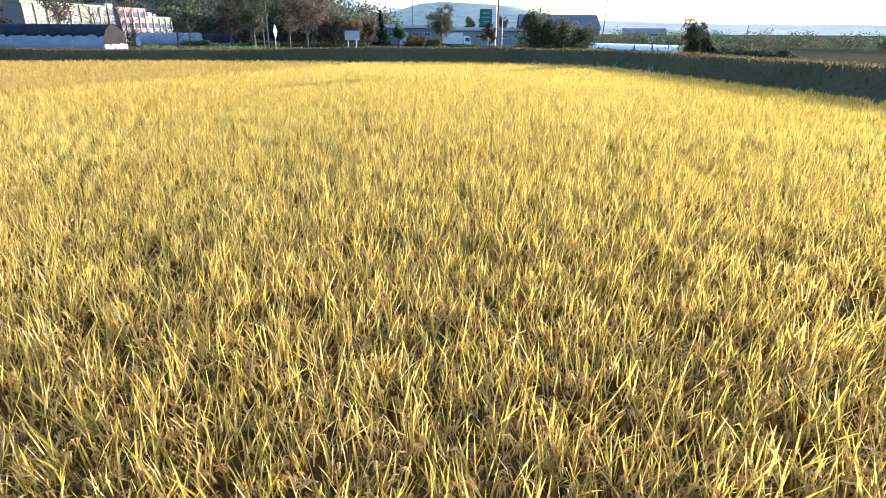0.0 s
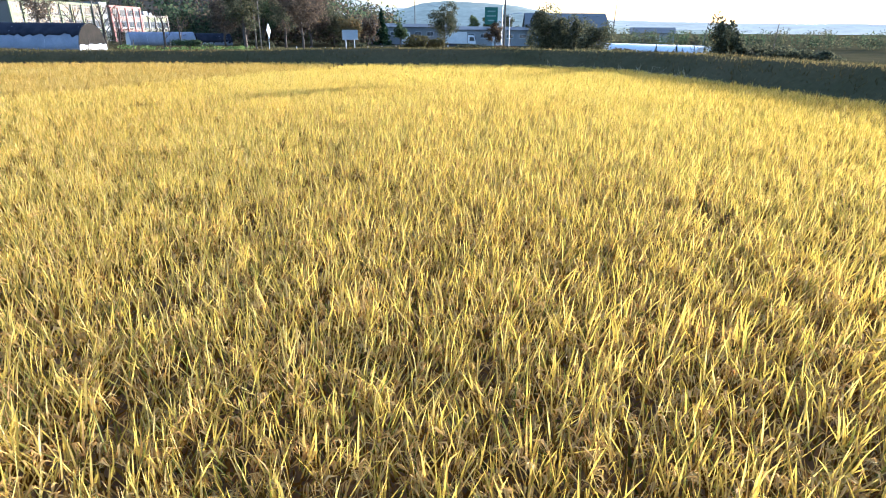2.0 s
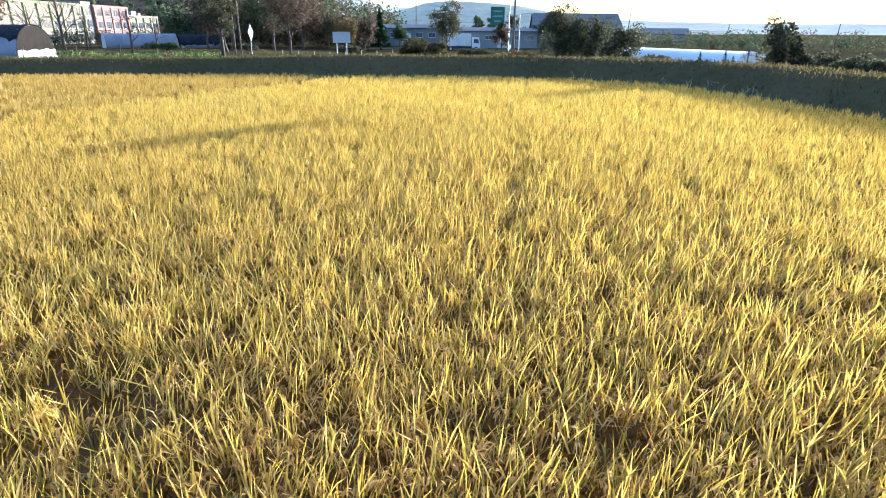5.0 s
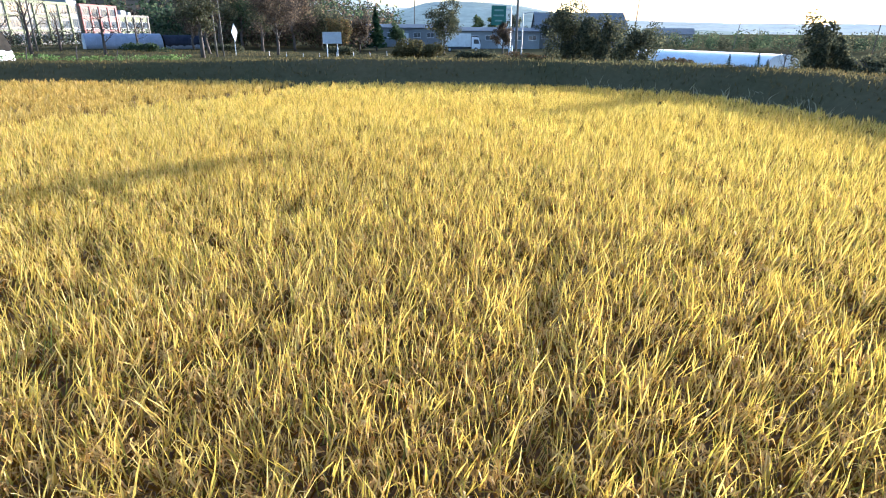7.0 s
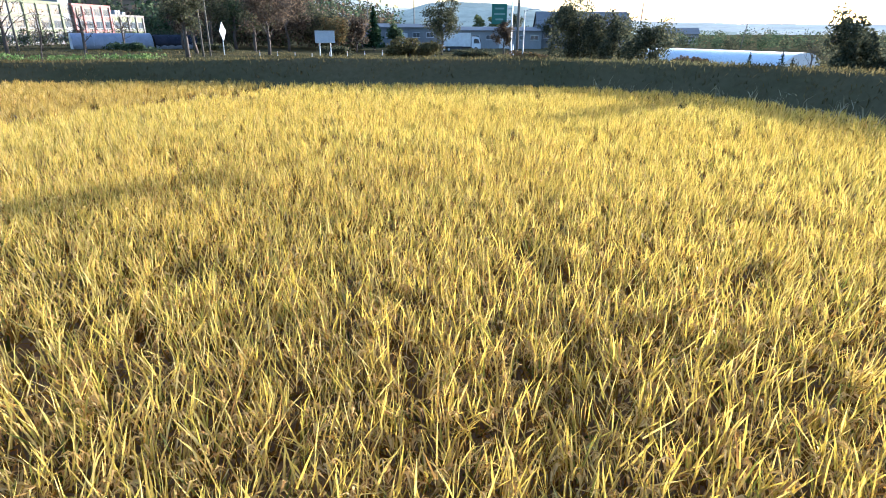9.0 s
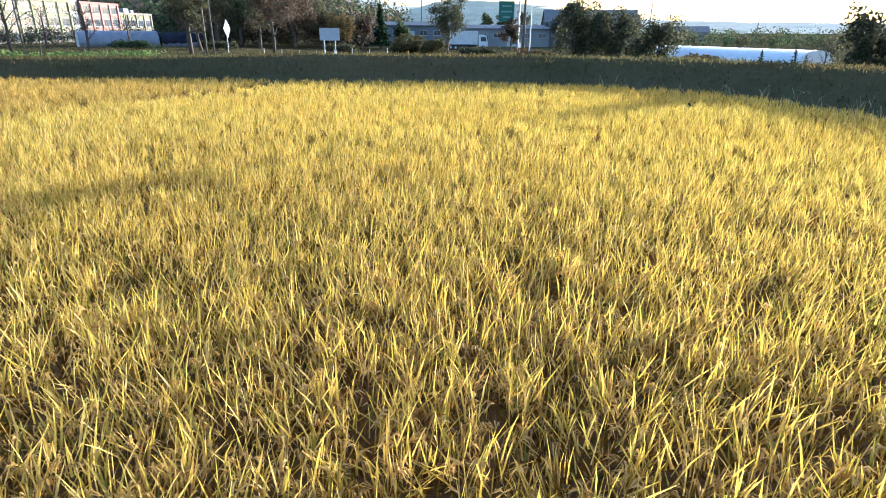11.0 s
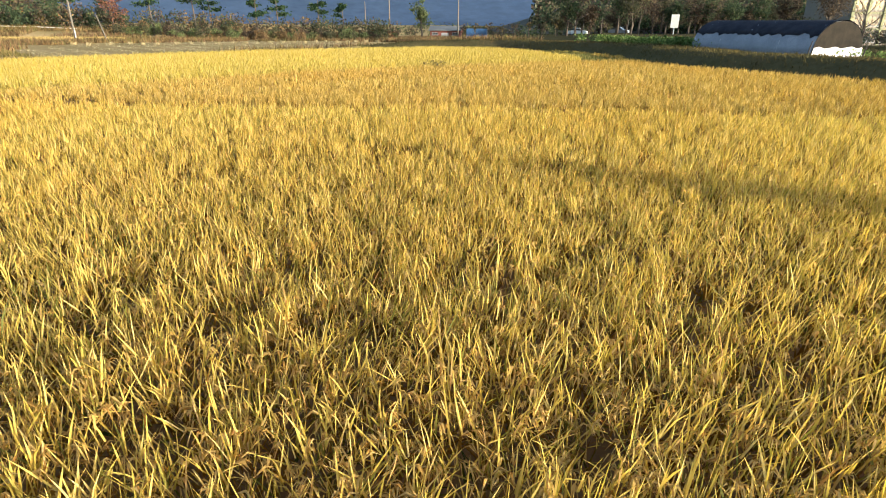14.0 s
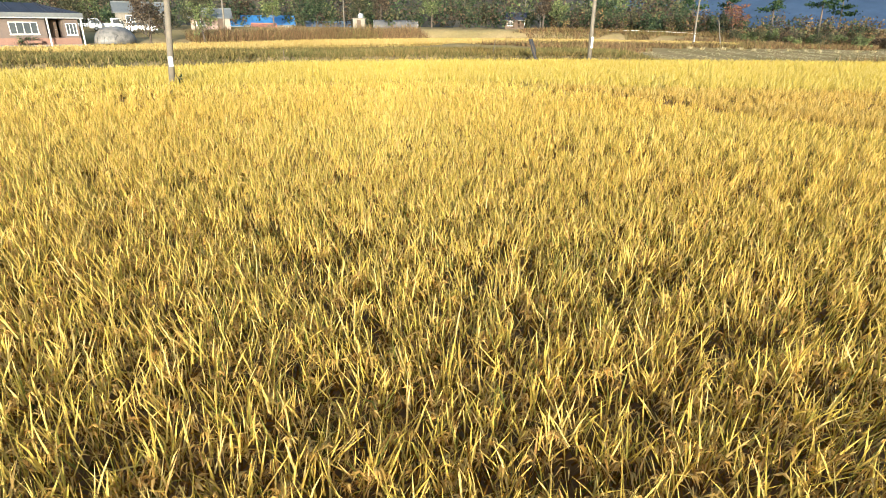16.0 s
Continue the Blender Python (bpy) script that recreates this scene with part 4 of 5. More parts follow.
pole("utility_pole", -101, -84, 11, 0.15, "pale utility pole behind the blue roof")


def wire(a, b, sag, label="thin overhead wire sagging between poles"):
    s = Shape()
    a, b = Vector(a), Vector(b)
    s.tube([a.lerp(b, k / 12) - Vector((0, 0, sag * 4 * (k / 12) * (1 - k / 12))) for k in range(13)], [0.018] * 13, 4)
    ob = thing("overhead_wire", pose(0, 0, 0), label, "wire", "overhead wires")
    part("strand", s, BLACK, ob)


for o in (-0.8, 0.0, 0.8):
    wire((-14.9 + o, 225.2, 16.6), (7.1 + o, 97.8, 12.6), 5.5)
wire((7.1, 97.8, 12.0), (39.6, 160, 13.4), 2.0)
wire((-33.5, 248.2, 7.4), (-14.9, 225.2, 7.2), 0.5)
wire((-33.5, 248.2, 8.6), (-14.9, 225.2, 8.4), 0.5)
wire((-14.9, 225.2, 7.2), (39.6, 160, 7.6), 1.2)


# signs, board and posts by the road
def info_board():
    ob = thing("notice_board", pose(-17.7, 106.6, float(land(-17.7, 106.6)) - 0.1, 0, 0, 30), "pale grey notice board on two white posts, seen from behind", "board")
    s = Shape()
    s.box(0, 0, 2.75, 2.7, 0.09, 1.55)
    panel = part("panel", s, surface("board_grey", (0.48, 0.52, 0.56), (0.42, 0.46, 0.50), 1, 9, 0.6), ob)
    for zz in (2.05, 2.75, 3.45):
        b = Shape()
        b.box(0, -0.08, zz, 2.7, 0.06, 0.06)
        part("brace", b, STEEL, panel)
    for xx in (-0.75, 0.75):
        p = Shape()
        p.tube([(xx, 0.09, 0), (xx, 0.09, 3.5)], [0.075, 0.075], 8)
        part("post", p, WHITE, ob)


def diamond_sign():
    ob = thing("diamond_sign", pose(-30.6, 104.5, float(land(-30.6, 104.5)) - 0.1, 0, 0, 88), "white diamond-shaped road sign on a post", "road sign")
    s = Shape()
    s.prism([(0, 1.9), (1.0, 3.05), (0, 4.2), (-1.0, 3.05)], -0.03, 0.03)
    part("panel", s, WHITE, ob)
    p = Shape()
    p.tube([(0, 0.09, 0), (0, 0.09, 4.0)], [0.06, 0.05], 8)
    part("post", p, STEEL, ob)


def white_sign():
    ob = thing("white_sign", pose(-84.2, 88.7, float(land(-84.2, 88.7)) - 0.1, 0, 0, 60), "blank white upright road sign panel on a post", "sign")
    s = Shape()
    s.box(0, 0, 2.15, 1.2, 0.07, 2.0)
    panel = part("panel", s, WHITE, ob)
    for zz in (1.6, 2.7):
        b = Shape()
        b.box(0, 0.07, zz, 1.1, 0.06, 0.08)
        part("brace", b, STEEL, panel)
    p = Shape()
    p.tube([(0, 0.12, 0), (0, 0.12, 3.0)], [0.075, 0.065], 8)
    part("post", p, STEEL, ob)


GREEN_PANEL = surface("green_sign_sheet", (0.035, 0.15, 0.11), (0.03, 0.12, 0.09), 1, 8, 0.5)
SIGN_TEXT = surface("dull_sign_white", (0.22, 0.32, 0.28), (0.18, 0.27, 0.24), 1, 8, 0.5)


def road_gantry():
    ob = thing("road_direction_sign", pose(9.6, 137.5, float(land(9.6, 137.5)) - 0.1, 0, 0, 12), "green road direction sign on a steel pole", "road sign")
    s = Shape()
    s.box(-2.4, -0.12, 7.0, 2.8, 0.1, 3.4)
    pan = part("panel", s, GREEN_PANEL, ob)
    for zz, w in ((7.9, 1.7), (7.0, 2.0), (6.1, 1.4)):
        b = Shape()
        b.box(-2.4, -0.185, zz, w, 0.02, 0.28)
        part("lettering_bar", b, SIGN_TEXT, pan)
    p = Shape()
    p.tube([(0, 0, 0), (0, 0, 9.2)], [0.17, 0.13], 10)
    part("post", p, STEEL, ob)
    for zz in (6.1, 8.0):
        a = Shape()
        a.tube([(0, 0, zz), (-3.7, 0, zz)], [0.07, 0.06], 8)
        part("arm", a, STEEL, ob)


def road_lamp(x, y, h):
    ob = thing("street_lamp", pose(x, y, float(land(x, y)) - 0.1, 0, 0, 0), "slim grey street lamp with a short arm", "street lamp")
    p = Shape()
    p.tube([(0, 0, 0), (0, 0, h)], [0.09, 0.06], 8)
    part("post", p, STEEL, ob)
    a = Shape()
    a.tube([(0, 0, h - 0.15), (0.6, 0, h + 0.05), (1.3, 0, h + 0.1)], [0.045, 0.04, 0.035], 7)
    arm = part("arm", a, STEEL, ob)
    b = Shape()
    b.box(1.5, 0, h + 0.1, 0.6, 0.2, 0.12, taper=0.7)
    part("lamp_head", b, STEEL, arm)


info_board()
diamond_sign()
white_sign()
road_gantry()
road_lamp(8.0, 99.5, 5.6)
pole("marker_post", 7.3, 105.6, 1.7, 0.16, "short white marker post beside the road", WHITE)
for k in range(11):
    px = -27 + 2.4 * k
    ob = thing("guard_post", pose(px, 107.5 + (k % 3) * 0.1, float(land(px, 107.5)) - 0.1), "small white roadside guard post", "post", "guard posts along the road")
    s = Shape()
    s.tube([(0, 0, 0), (0, 0, 0.70), (0, 0, 0.74)], [0.055, 0.055, 0.035], 8)
    part("shaft", s, WHITE, ob)
    b = Shape()
    b.tube([(0, 0, 0.56), (0, 0, 0.63)], [0.060, 0.060], 8)
    part("band", b, surface("reflector_orange", (0.6, 0.2, 0.05), None, 3, 20, 0.4) if k == 0 else bpy.data.materials["reflector_orange"], ob)


# vehicles
TYRE = surface("tyre_rubber", (0.025, 0.025, 0.025), (0.035, 0.034, 0.032), 3, 30, 0.85)


def wheel(ob, x, y, radius, width=0.26):
    s = Shape()
    s.tube([(x, y - width / 2, radius), (x, y - width * 0.4, radius), (x, y + width * 0.4, radius), (x, y + width / 2, radius)], [radius * 0.92, radius, radius, radius * 0.92], 16)
    w = part("wheel", s, TYRE, ob)
    h = Shape()
    o = -1 if y < 0 else 1
    h.tube([(x, y + o * (width / 2 - 0.04), radius), (x, y + o * (width / 2 + 0.012), radius)], [radius * 0.58, radius * 0.52], 12)
    part("rim", h, STEEL, w)


def truck(x, y, turn):
    """A box lorry; the cab looks along +x in its own frame."""
    ob = thing("box_truck", pose(x, y, float(land(x, y)), 0, 0, turn), "white box lorry with a dark chassis parked by the hall", "truck")
    s = Shape()
    s.box(-1.2, 0, 2.35, 6.2, 2.35, 2.6)
    body = part("cargo_box", s, WHITE, ob)
    for xx in (-4.25, 1.85):
        e = Shape()
        e.box(xx, 0, 2.35, 0.08, 2.42, 2.68)
        part("box_frame", e, STEEL, body)
    c = Shape()
    c.prism([(2.1, 0.65), (3.9, 0.65), (3.95, 1.5), (3.55, 2.75), (3.2, 2.95), (2.1, 2.95)], -1.1, 1.1)
    cab = part("cab", c, surface("cab_white", (0.72, 0.74, 0.76), (0.62, 0.64, 0.67), 1, 10, 0.35), ob)
    g = Shape()
    g.prism([(3.9, 1.62), (3.965, 1.62), (3.60, 2.66), (3.53, 2.66)], -0.98, 0.98)
    part("windscreen", g, GLASS, cab)
    for yy in (-1.105, 1.105):
        w = Shape()
        w.prism([(2.5, 1.65), (3.7, 1.65), (3.4, 2.5), (2.5, 2.5)], yy - 0.015, yy + 0.015)
        part("side_window", w, GLASS, cab)
        m = Shape()
        m.box(3.85, yy * 1.16, 2.2, 0.1, 0.22, 0.42)
        part("mirror", m, BLACK, cab)
        l = Shape()
        l.box(3.94, yy * 0.72, 0.95, 0.06, 0.34, 0.2)
        part("headlight", l, GLASS, cab)
    ch = Shape()
    ch.box(-0.3, 0, 0.8, 8.0, 1.0, 0.3).box(-1.2, -1.1, 0.75, 2.6, 0.08, 0.5).box(-1.2, 1.1, 0.75, 2.6, 0.08, 0.5)
    part("chassis", ch, BLACK, ob)
    for xx in (3.0, -2.6, -3.6):
        for yy in (-1.0, 1.0):
            wheel(ob, xx, yy, 0.46)


def small_vehicle(name, x, y, turn, kind, paint, label):
    """A saloon car or a small pickup, front along +x."""
    ob = thing(name, pose(x, y, float(land(x, y)) + 0.02, 0, 0, turn), label, "car" if kind == "car" else "pickup truck")
    b = Shape()
    if kind == "car":
        b.prism([(-2.2, 0.32), (2.15, 0.32), (2.2, 0.62), (1.9, 0.86), (0.95, 0.96), (-1.5, 1.0), (-2.15, 0.9), (-2.25, 0.6)], -0.86, 0.86)
        body = part("body", b, paint, ob)
        c = Shape()
        c.prism([(0.95, 0.95), (0.30, 1.42), (-1.0, 1.46), (-1.75, 1.0)], -0.74, 0.74)
        part("glasshouse", c, GLASS, body)
        rf = Shape()
        rf.prism([(0.30, 1.40), (0.25, 1.47), (-0.95, 1.51), (-1.05, 1.44)], -0.76, 0.76)
        part("roof", rf, paint, body)
    else:
        b.prism([(0.5, 0.45), (2.1, 0.45), (2.2, 1.05), (1.75, 1.85), (0.5, 1.88)], -0.78, 0.78)
        body = part("cab", b, paint, ob)
        g = Shape()
        g.prism([(2.16, 1.12), (2.21, 1.1), (1.82, 1.76), (1.77, 1.78)], -0.7, 0.7)
        part("windscreen", g, GLASS, body)
        for yy in (-0.785, 0.785):
            w = Shape()
            w.prism([(0.8, 1.15), (1.95, 1.12), (1.68, 1.72), (0.8, 1.72)], yy - 0.012, yy + 0.012)
            part("side_window", w, GLASS, body)
        t = Shape()
        t.box(-1.0, 0, 0.72, 2.8, 1.6, 0.1).box(-1.0, -0.78, 0.95, 2.8, 0.05, 0.42).box(-1.0, 0.78, 0.95, 2.8, 0.05, 0.42).box(-2.38, 0, 0.95, 0.05, 1.5, 0.42)
        part("load_bed", t, paint, ob)
    for yy in (-0.55, 0.55):
        l = Shape()
        l.box(2.19, yy, 0.66, 0.05, 0.3, 0.14)
        part("headlight", l, WHITE, body)
    for xx in (1.4, -1.4):
        for yy in (-0.72, 0.72):
            wheel(ob, xx, yy, 0.31, 0.18)


truck(0.6, 151.5, 0)
WHITE_CAR = surface("white_car_paint", (0.78, 0.78, 0.77), (0.72, 0.72, 0.71), 1, 6, 0.25, bump=0)
GREY_CAR = surface("grey_car_paint", (0.30, 0.31, 0.33), (0.26, 0.27, 0.29), 1, 6, 0.3, bump=0)


def polar(az, d):
    """A place d metres from the field's middle, azimuth in degrees from +y towards +x."""
    return 0.5 + d * math.sin(radians(az)), 26.0 + d * math.cos(radians(az))


# ---- trees of the north side: azimuth, distance, height, crown, leaves, leaf colour ----
NORTH_TREES = (
    (-37.6, 84, 8.0, 3.4, 110, LEAF_BROWN, "nearly bare roadside tree with spreading limbs"),
    (-39.6, 86, 7.0, 3.0, 80, LEAF_ORANGE, "nearly bare roadside tree with rusty leaves"),
    (-42.0, 92, 9.0, 3.4, 420, LEAF_BROWN, "brown autumn tree behind the greenhouse"),
    (-35.3, 98, 6.0, 2.0, 50, LEAF_BROWN, "thin nearly bare young tree"),
    (-32.4, 82, 6.5, 1.6, 60, LEAF_BROWN, "thin nearly bare young tree"),
    (-29.5, 105, 6.0, 2.2, 40, LEAF_ORANGE, "small rusty autumn tree before the school"),
    (-24.9, 112, 9.0, 3.2, 800, LEAF_BROWN, "brown autumn tree before the school"),
    (-23.9, 87, 9.0, 3.0, 700, LEAF_BROWN, "leaning brown roadside tree"),
    (-24.7, 76, 11.0, 3.2, 1500, LEAF_OLIVE, "tall roadside tree with an ivy-covered trunk"),
    (-22.6, 118, 14.0, 4.6, 1700, LEAF_OLIVE, "tall dense olive-green tree by the road"),
    (-20.6, 128, 15.0, 5.0, 1700, LEAF_GREEN, "tall dense dark green tree by the road"),
    (-17.8, 90, 9.5, 4.2, 1300, LEAF_BROWN, "broad brown autumn tree with a pale trunk"),
    (-16.0, 120, 12.5, 5.0, 1600, LEAF_BROWN, "broad russet autumn tree by the road"),
    (-19.0, 108, 11.0, 4.0, 1300, LEAF_OLIVE, "dense olive tree behind the road sign"),
    (-13.4, 130, 8.5, 3.8, 1200, LEAF_OLIVE, "olive and brown tree behind the notice board"),
    (-11.6, 122, 6.0, 2.8, 800, LEAF_ORANGE, "small rust-orange tree behind the notice board"),
    (-9.8, 128, 7.0, 2.8, 800, LEAF_BROWN, "small brown tree before the long hall"),
    (-6.3, 138, 5.5, 2.2, 600, LEAF_GREEN, "small dark green tree before the long hall"),
    (-1.8, 86, 6.6, 2.9, 1000, LEAF_OLIVE, "round-crowned tree with a clear forked trunk"),
    (1.6, 205, 11.0, 2.2, 700, LEAF_SPRING, "distant pale poplar behind the halls"),
    (3.0, 210, 10.0, 2.4, 700, LEAF_SPRING, "distant pale poplar behind the halls"),
    (4.0, 112, 5.5, 2.2, 700, LEAF_BROWN, "small reddish tree below the road sign"),
    (5.2, 190, 10.0, 3.0, 700, LEAF_OLIVE, "distant olive tree in the haze"),
    (8.6, 150, 8.5, 3.0, 700, LEAF_OLIVE, "hazy olive tree before the warehouse"),
)
for k, (az, d, h, c, n, mat, label) in enumerate(NORTH_TREES):
    x, y = polar(az, d)
    tree("tree", x, y, h, c, mat, 200 + k, label, leaves=int(n * 4.6) if n > 150 else n * 5, leaf=0.15 + 0.0014 * d if n > 150 else 0.16, fork=0.26, limbs=8, trunk=0.07 + 0.013 * h, group="trees along the road", deep=2 if n < 500 else 1)
for k in range(34):
    r = np.random.RandomState(300 + k)
    az, d = -45 - 19 * (k + r.uniform(0, 0.8)) / 34, r.uniform(105, 165)
    x, y = polar(az, d)
    h = r.uniform(5, 9.5)
    tree("tree", x, y, h, h * 0.38, (LEAF_BROWN, LEAF_OLIVE, LEAF_BROWN, LEAF_GREEN)[k % 4], 300 + k,
         ("thin brown autumn tree at the wood's edge", "olive-green tree at the wood's edge", "nearly bare brown tree at the wood's edge", "dark green tree at the wood's edge")[k % 4],
         leaves=(1900, 2300, 700, 1900)[k % 4], leaf=0.32, fork=0.25, limbs=7, trunk=0.05 + 0.014 * h, group="trees at the wood's edge", deep=2 if k % 4 == 2 else 1)
x, y = polar(-8.2, 140)
conifer("conifer", x, y, 9.8, 2.7, 401, "dark pointed conifer before the long hall", leaves=1500)
# slender tree with a small high crown, added so that its shadow falls across the crop
tree("tree", 36.5, 76.5, 13.2, 0.72, LEAF_OLIVE, 402, "slender tall tree with a small high crown, placed for its shadow", leaves=2400, leaf=0.3, trunk=0.045, fork=0.78, limbs=6)
for az, d, rx, ry, h, mat, n, label in (
        (10.2, 64, 4.5, 3.2, 6.0, LEAF_OLIVE, 4600, "huge dense rounded bush on the levee corner"),
        (13.8, 62, 2.9, 2.4, 5.2, LEAF_OLIVE, 2400, "large dense rounded bush on the levee corner"),
        (16.9, 54, 2.4, 2.0, 4.3, LEAF_OLIVE, 1700, "tall leafy bush with sunlit gaps"),
        (32.4, 50, 2.0, 1.8, 5.0, LEAF_OLIVE, 2400, "tall dense shrub on the levee in the glare"),
        (-4.5, 63, 3.1, 1.8, 2.5, GRASS, 2400, "low mound of green bramble on the levee"),
        (20.5, 50, 1.8, 1.2, 1.1, SCRUB, 500, "low dry bush at the field corner"),
        (36.5, 50, 3.5, 2.0, 2.0, LEAF_OLIVE, 1500, "low dense bush on the levee in the glare"),
        (41.0, 46, 3.5, 2.0, 1.8, LEAF_OLIVE, 1500, "low dense bush on the levee in the glare"),
        (6.5, 66, 2.6, 1.4, 1.3, SCRUB, 900, "low brown bramble on the levee"),
        (1.5, 66, 3.0, 1.4, 1.3, LEAF_OLIVE, 1000, "low green bramble on the levee"),
        (-12.0, 96, 3.5, 1.6, 1.5, LEAF_OLIVE, 700, "low roadside shrub behind the notice board"),
        (-22.5, 92, 3.0, 1.5, 1.4, LEAF_OLIVE, 700, "low olive roadside shrub by the poles"),
        (-29.0, 96, 4.0, 1.6, 1.3, LEAF_GREEN, 700, "low roadside shrub before the low greenhouse")):
    x, y = polar(az, d)
    bush("bush", x, y, rx, ry, h, mat, int(500 + az * 3 + d), label, int(n * 3.0), 0.16 + 0.0012 * d)
for az, d, h in ((25.4, 45.5, 1.3), (27.8, 45.5, 1.5), (28.6, 45.2, 1.0)):
    x, y = polar(az, d)
    conifer("small_conifer", x, y, h, 0.45, int(600 + az * 10), "small dark conifer on the levee against white film", leaves=260, group="small conifers on the levee")
x, y = polar(29.9, 45.5)
tree("tree", x, y, 2.2, 1.1, LEAF_ORANGE, 620, "small bare shrub-like tree on the levee", leaves=60, leaf=0.12, trunk=0.05, fork=0.2)
flat = lambda a, f, x, y: land(x, y)
woods("treeline", 17, 62, 150, 190, flat, 230, 3.0, (LEAF_OLIVE, LEAF_GREEN), "hazy line of low trees beyond the greenhouse", 630, 110, 0.15)
woods("treeline", -63, -10, 242, 280, flat, 300, 8.2, (LEAF_OLIVE, LEAF_GREEN, LEAF_BROWN), "brown and olive trees at the foot of the hill", 631, 80, 0.17)
woods("hedgerow", -47, -9, 137, 147, flat, 330, 2.5, (LEAF_OLIVE, LEAF_BROWN, LEAF_GREEN), "dark overgrown hedgerow along the road", 632, 90, 0.13)
woods("grove", -23.5, -13.5, 128, 165, flat, 80, 9.0, (LEAF_OLIVE, LEAF_BROWN, LEAF_BROWN), "tall dense brown and olive grove behind the road", 633, 170, 0.085)
woods("hedgerow", -14, -9.5, 126, 150, flat, 40, 5.0, (LEAF_OLIVE, LEAF_BROWN), "low brown and olive trees behind the notice board", 635, 90, 0.13)
woods("thicket", -168, -110, 142, 164, flat, 260, 3.8, (LEAF_GREEN, LEAF_OLIVE, LEAF_GREEN, LEAF_BROWN), "green undergrowth at the foot of the village wood", 637, 44, 0.2)
woods("thicket", -81, -60, 162, 190, flat, 110, 2.5, (LEAF_OLIVE, LEAF_BROWN, LEAF_GREEN), "low mixed thicket along the far road", 636, 40, 0.2)
woods("thicket", -118, -79, 132, 158, flat, 320, 2.9, (LEAF_OLIVE, LEAF_GREEN, SCRUB, LEAF_BROWN), "low mixed thicket below the pines", 634, 60, 0.17)

# ---- far road, west ----
small_vehicle("parked_car", -122.8, 92.3, 40, "car", WHITE_CAR, "white car parked under dark trees by the road")
small_vehicle("parked_car", -117, 99, 40, "car", GREY_CAR, "grey car parked under dark trees by the road")
for x, y, h in ((-86.9, 72.4, 2.6), (-86.4, 73.6, 2.2), (-85.0, 76.0, 2.8), (-83.0, 79.4, 2.5), (-82.2, 81.0, 3.0)):
    pole("sapling_post", x, y, h, 0.04, "slim pale support post of a roadside sapling", CONCRETE, lean=(0.1, 0.05), group="support posts along the road")
BLUE_BOX = surface("blue_container", (0.045, 0.11, 0.24), (0.035, 0.09, 0.20), 0.6, 6, 0.5)
RUST_WALL = surface("rust_red_wall", (0.26, 0.09, 0.07), (0.20, 0.07, 0.055), 0.5, 6, 0.8)


def container(x, y, turn):
    ob = thing("blue_container", pose(x, y, float(land(x, y)) - 0.05, 0, 0, turn), "blue steel container by the far road", "container")
    s = Shape()
    s.box(0, 0, 1.35, 5.0, 2.3, 2.5)
    body = part("body", s, BLUE_BOX, ob)
    for k in range(14):
        b = Shape()
        b.box(-2.3 + 0.354 * k, -1.17, 1.35, 0.14, 0.05, 2.3)
        part("rib", b, BLUE_BOX, body)
    d = Shape()
    d.box(2.53, 0, 1.35, 0.06, 2.1, 2.3)
    part("door", d, STEEL, ob)


container(-141.3, 74.5, 70)
hall("low_house", -146.5, 64, 66, 7.5, 5, 2.2, 3.0, RUST_WALL, ROOF_GREY, "low red-brown building by the far road", 3)
for k in range(9):
    x, y = polar(-72.5 + 1.25 * k, 120 + 3 * (k % 3))
    tree("sapling", x, y, 3.2 + 0.4 * (k % 3), 0.9, LEAF_ORANGE if k % 2 else LEAF_BROWN, 650 + k, "thin roadside sapling with reddish leaves", leaves=160, leaf=0.22, trunk=0.06, fork=0.4, limbs=4, group="saplings along the far road", deep=1)

# ---- west: pines, shrubs, straw ----
for k, (az, d, h) in enumerate(((-99.7, 142, 9.5), (-96.3, 140, 10), (-95.0, 146, 9), (-91.2, 138, 8.5), (-89.4, 150, 9), (-85.8, 150, 9), (-83.5, 148, 8), (-103.0, 150, 10), (-106, 152, 9))):
    x, y = polar(az, d)
    red_pine(x, y, h, 700 + k)
x, y = polar(-76.3, 132)
tree("willow", x, y, 8.0, 2.6, LEAF_SPRING, 720, "light green drooping tree by the far road", leaves=1500, leaf=0.4, trunk=0.18, fork=0.3)
x, y = polar(-102.6, 136)
tree("maple", x, y, 6.5, 2.4, leafy("maple_leaf_red", [(0.0, (0.11, 0.05, 0.035)), (0.6, (0.18, 0.085, 0.055)), (1.0, (0.24, 0.14, 0.08))], 0.3), 721, "red-leaved autumn maple above the shrubs", leaves=900, leaf=0.35, trunk=0.12)
for k in range(11):
    az = -114.5 + 1.25 * k
    x, y = polar(az, 139 + 4 * (k % 2))
    bush("evergreen_shrub", x, y, 2.8, 2.2, 4.2 + 0.5 * math.sin(k * 2.3), LEAF_GREEN if k % 3 else LEAF_OLIVE, 730 + k, "dense dark evergreen shrub at the field's end", 1100, 0.36, group="evergreen shrubs at the field's end")
for k in range(60):
    r = np.random.RandomState(760 + k)
    az = -102.5 + 24 * (k + r.uniform(0, 0.7)) / 60
    x, y = polar(az, r.uniform(122, 140))
    bush("shrub", x, y, r.uniform(1.8, 3.0), 1.8, r.uniform(1.3, 2.9), (LEAF_OLIVE, SCRUB, LEAF_BROWN, LEAF_SPRING)[k % 4], 760 + k,
         ("olive-green shrub below the pines", "dry brown shrub below the pines", "dark brown autumn shrub below the pines", "light green shrub below the pines")[k % 4], 1200, 0.22, group="shrubs below the pines")


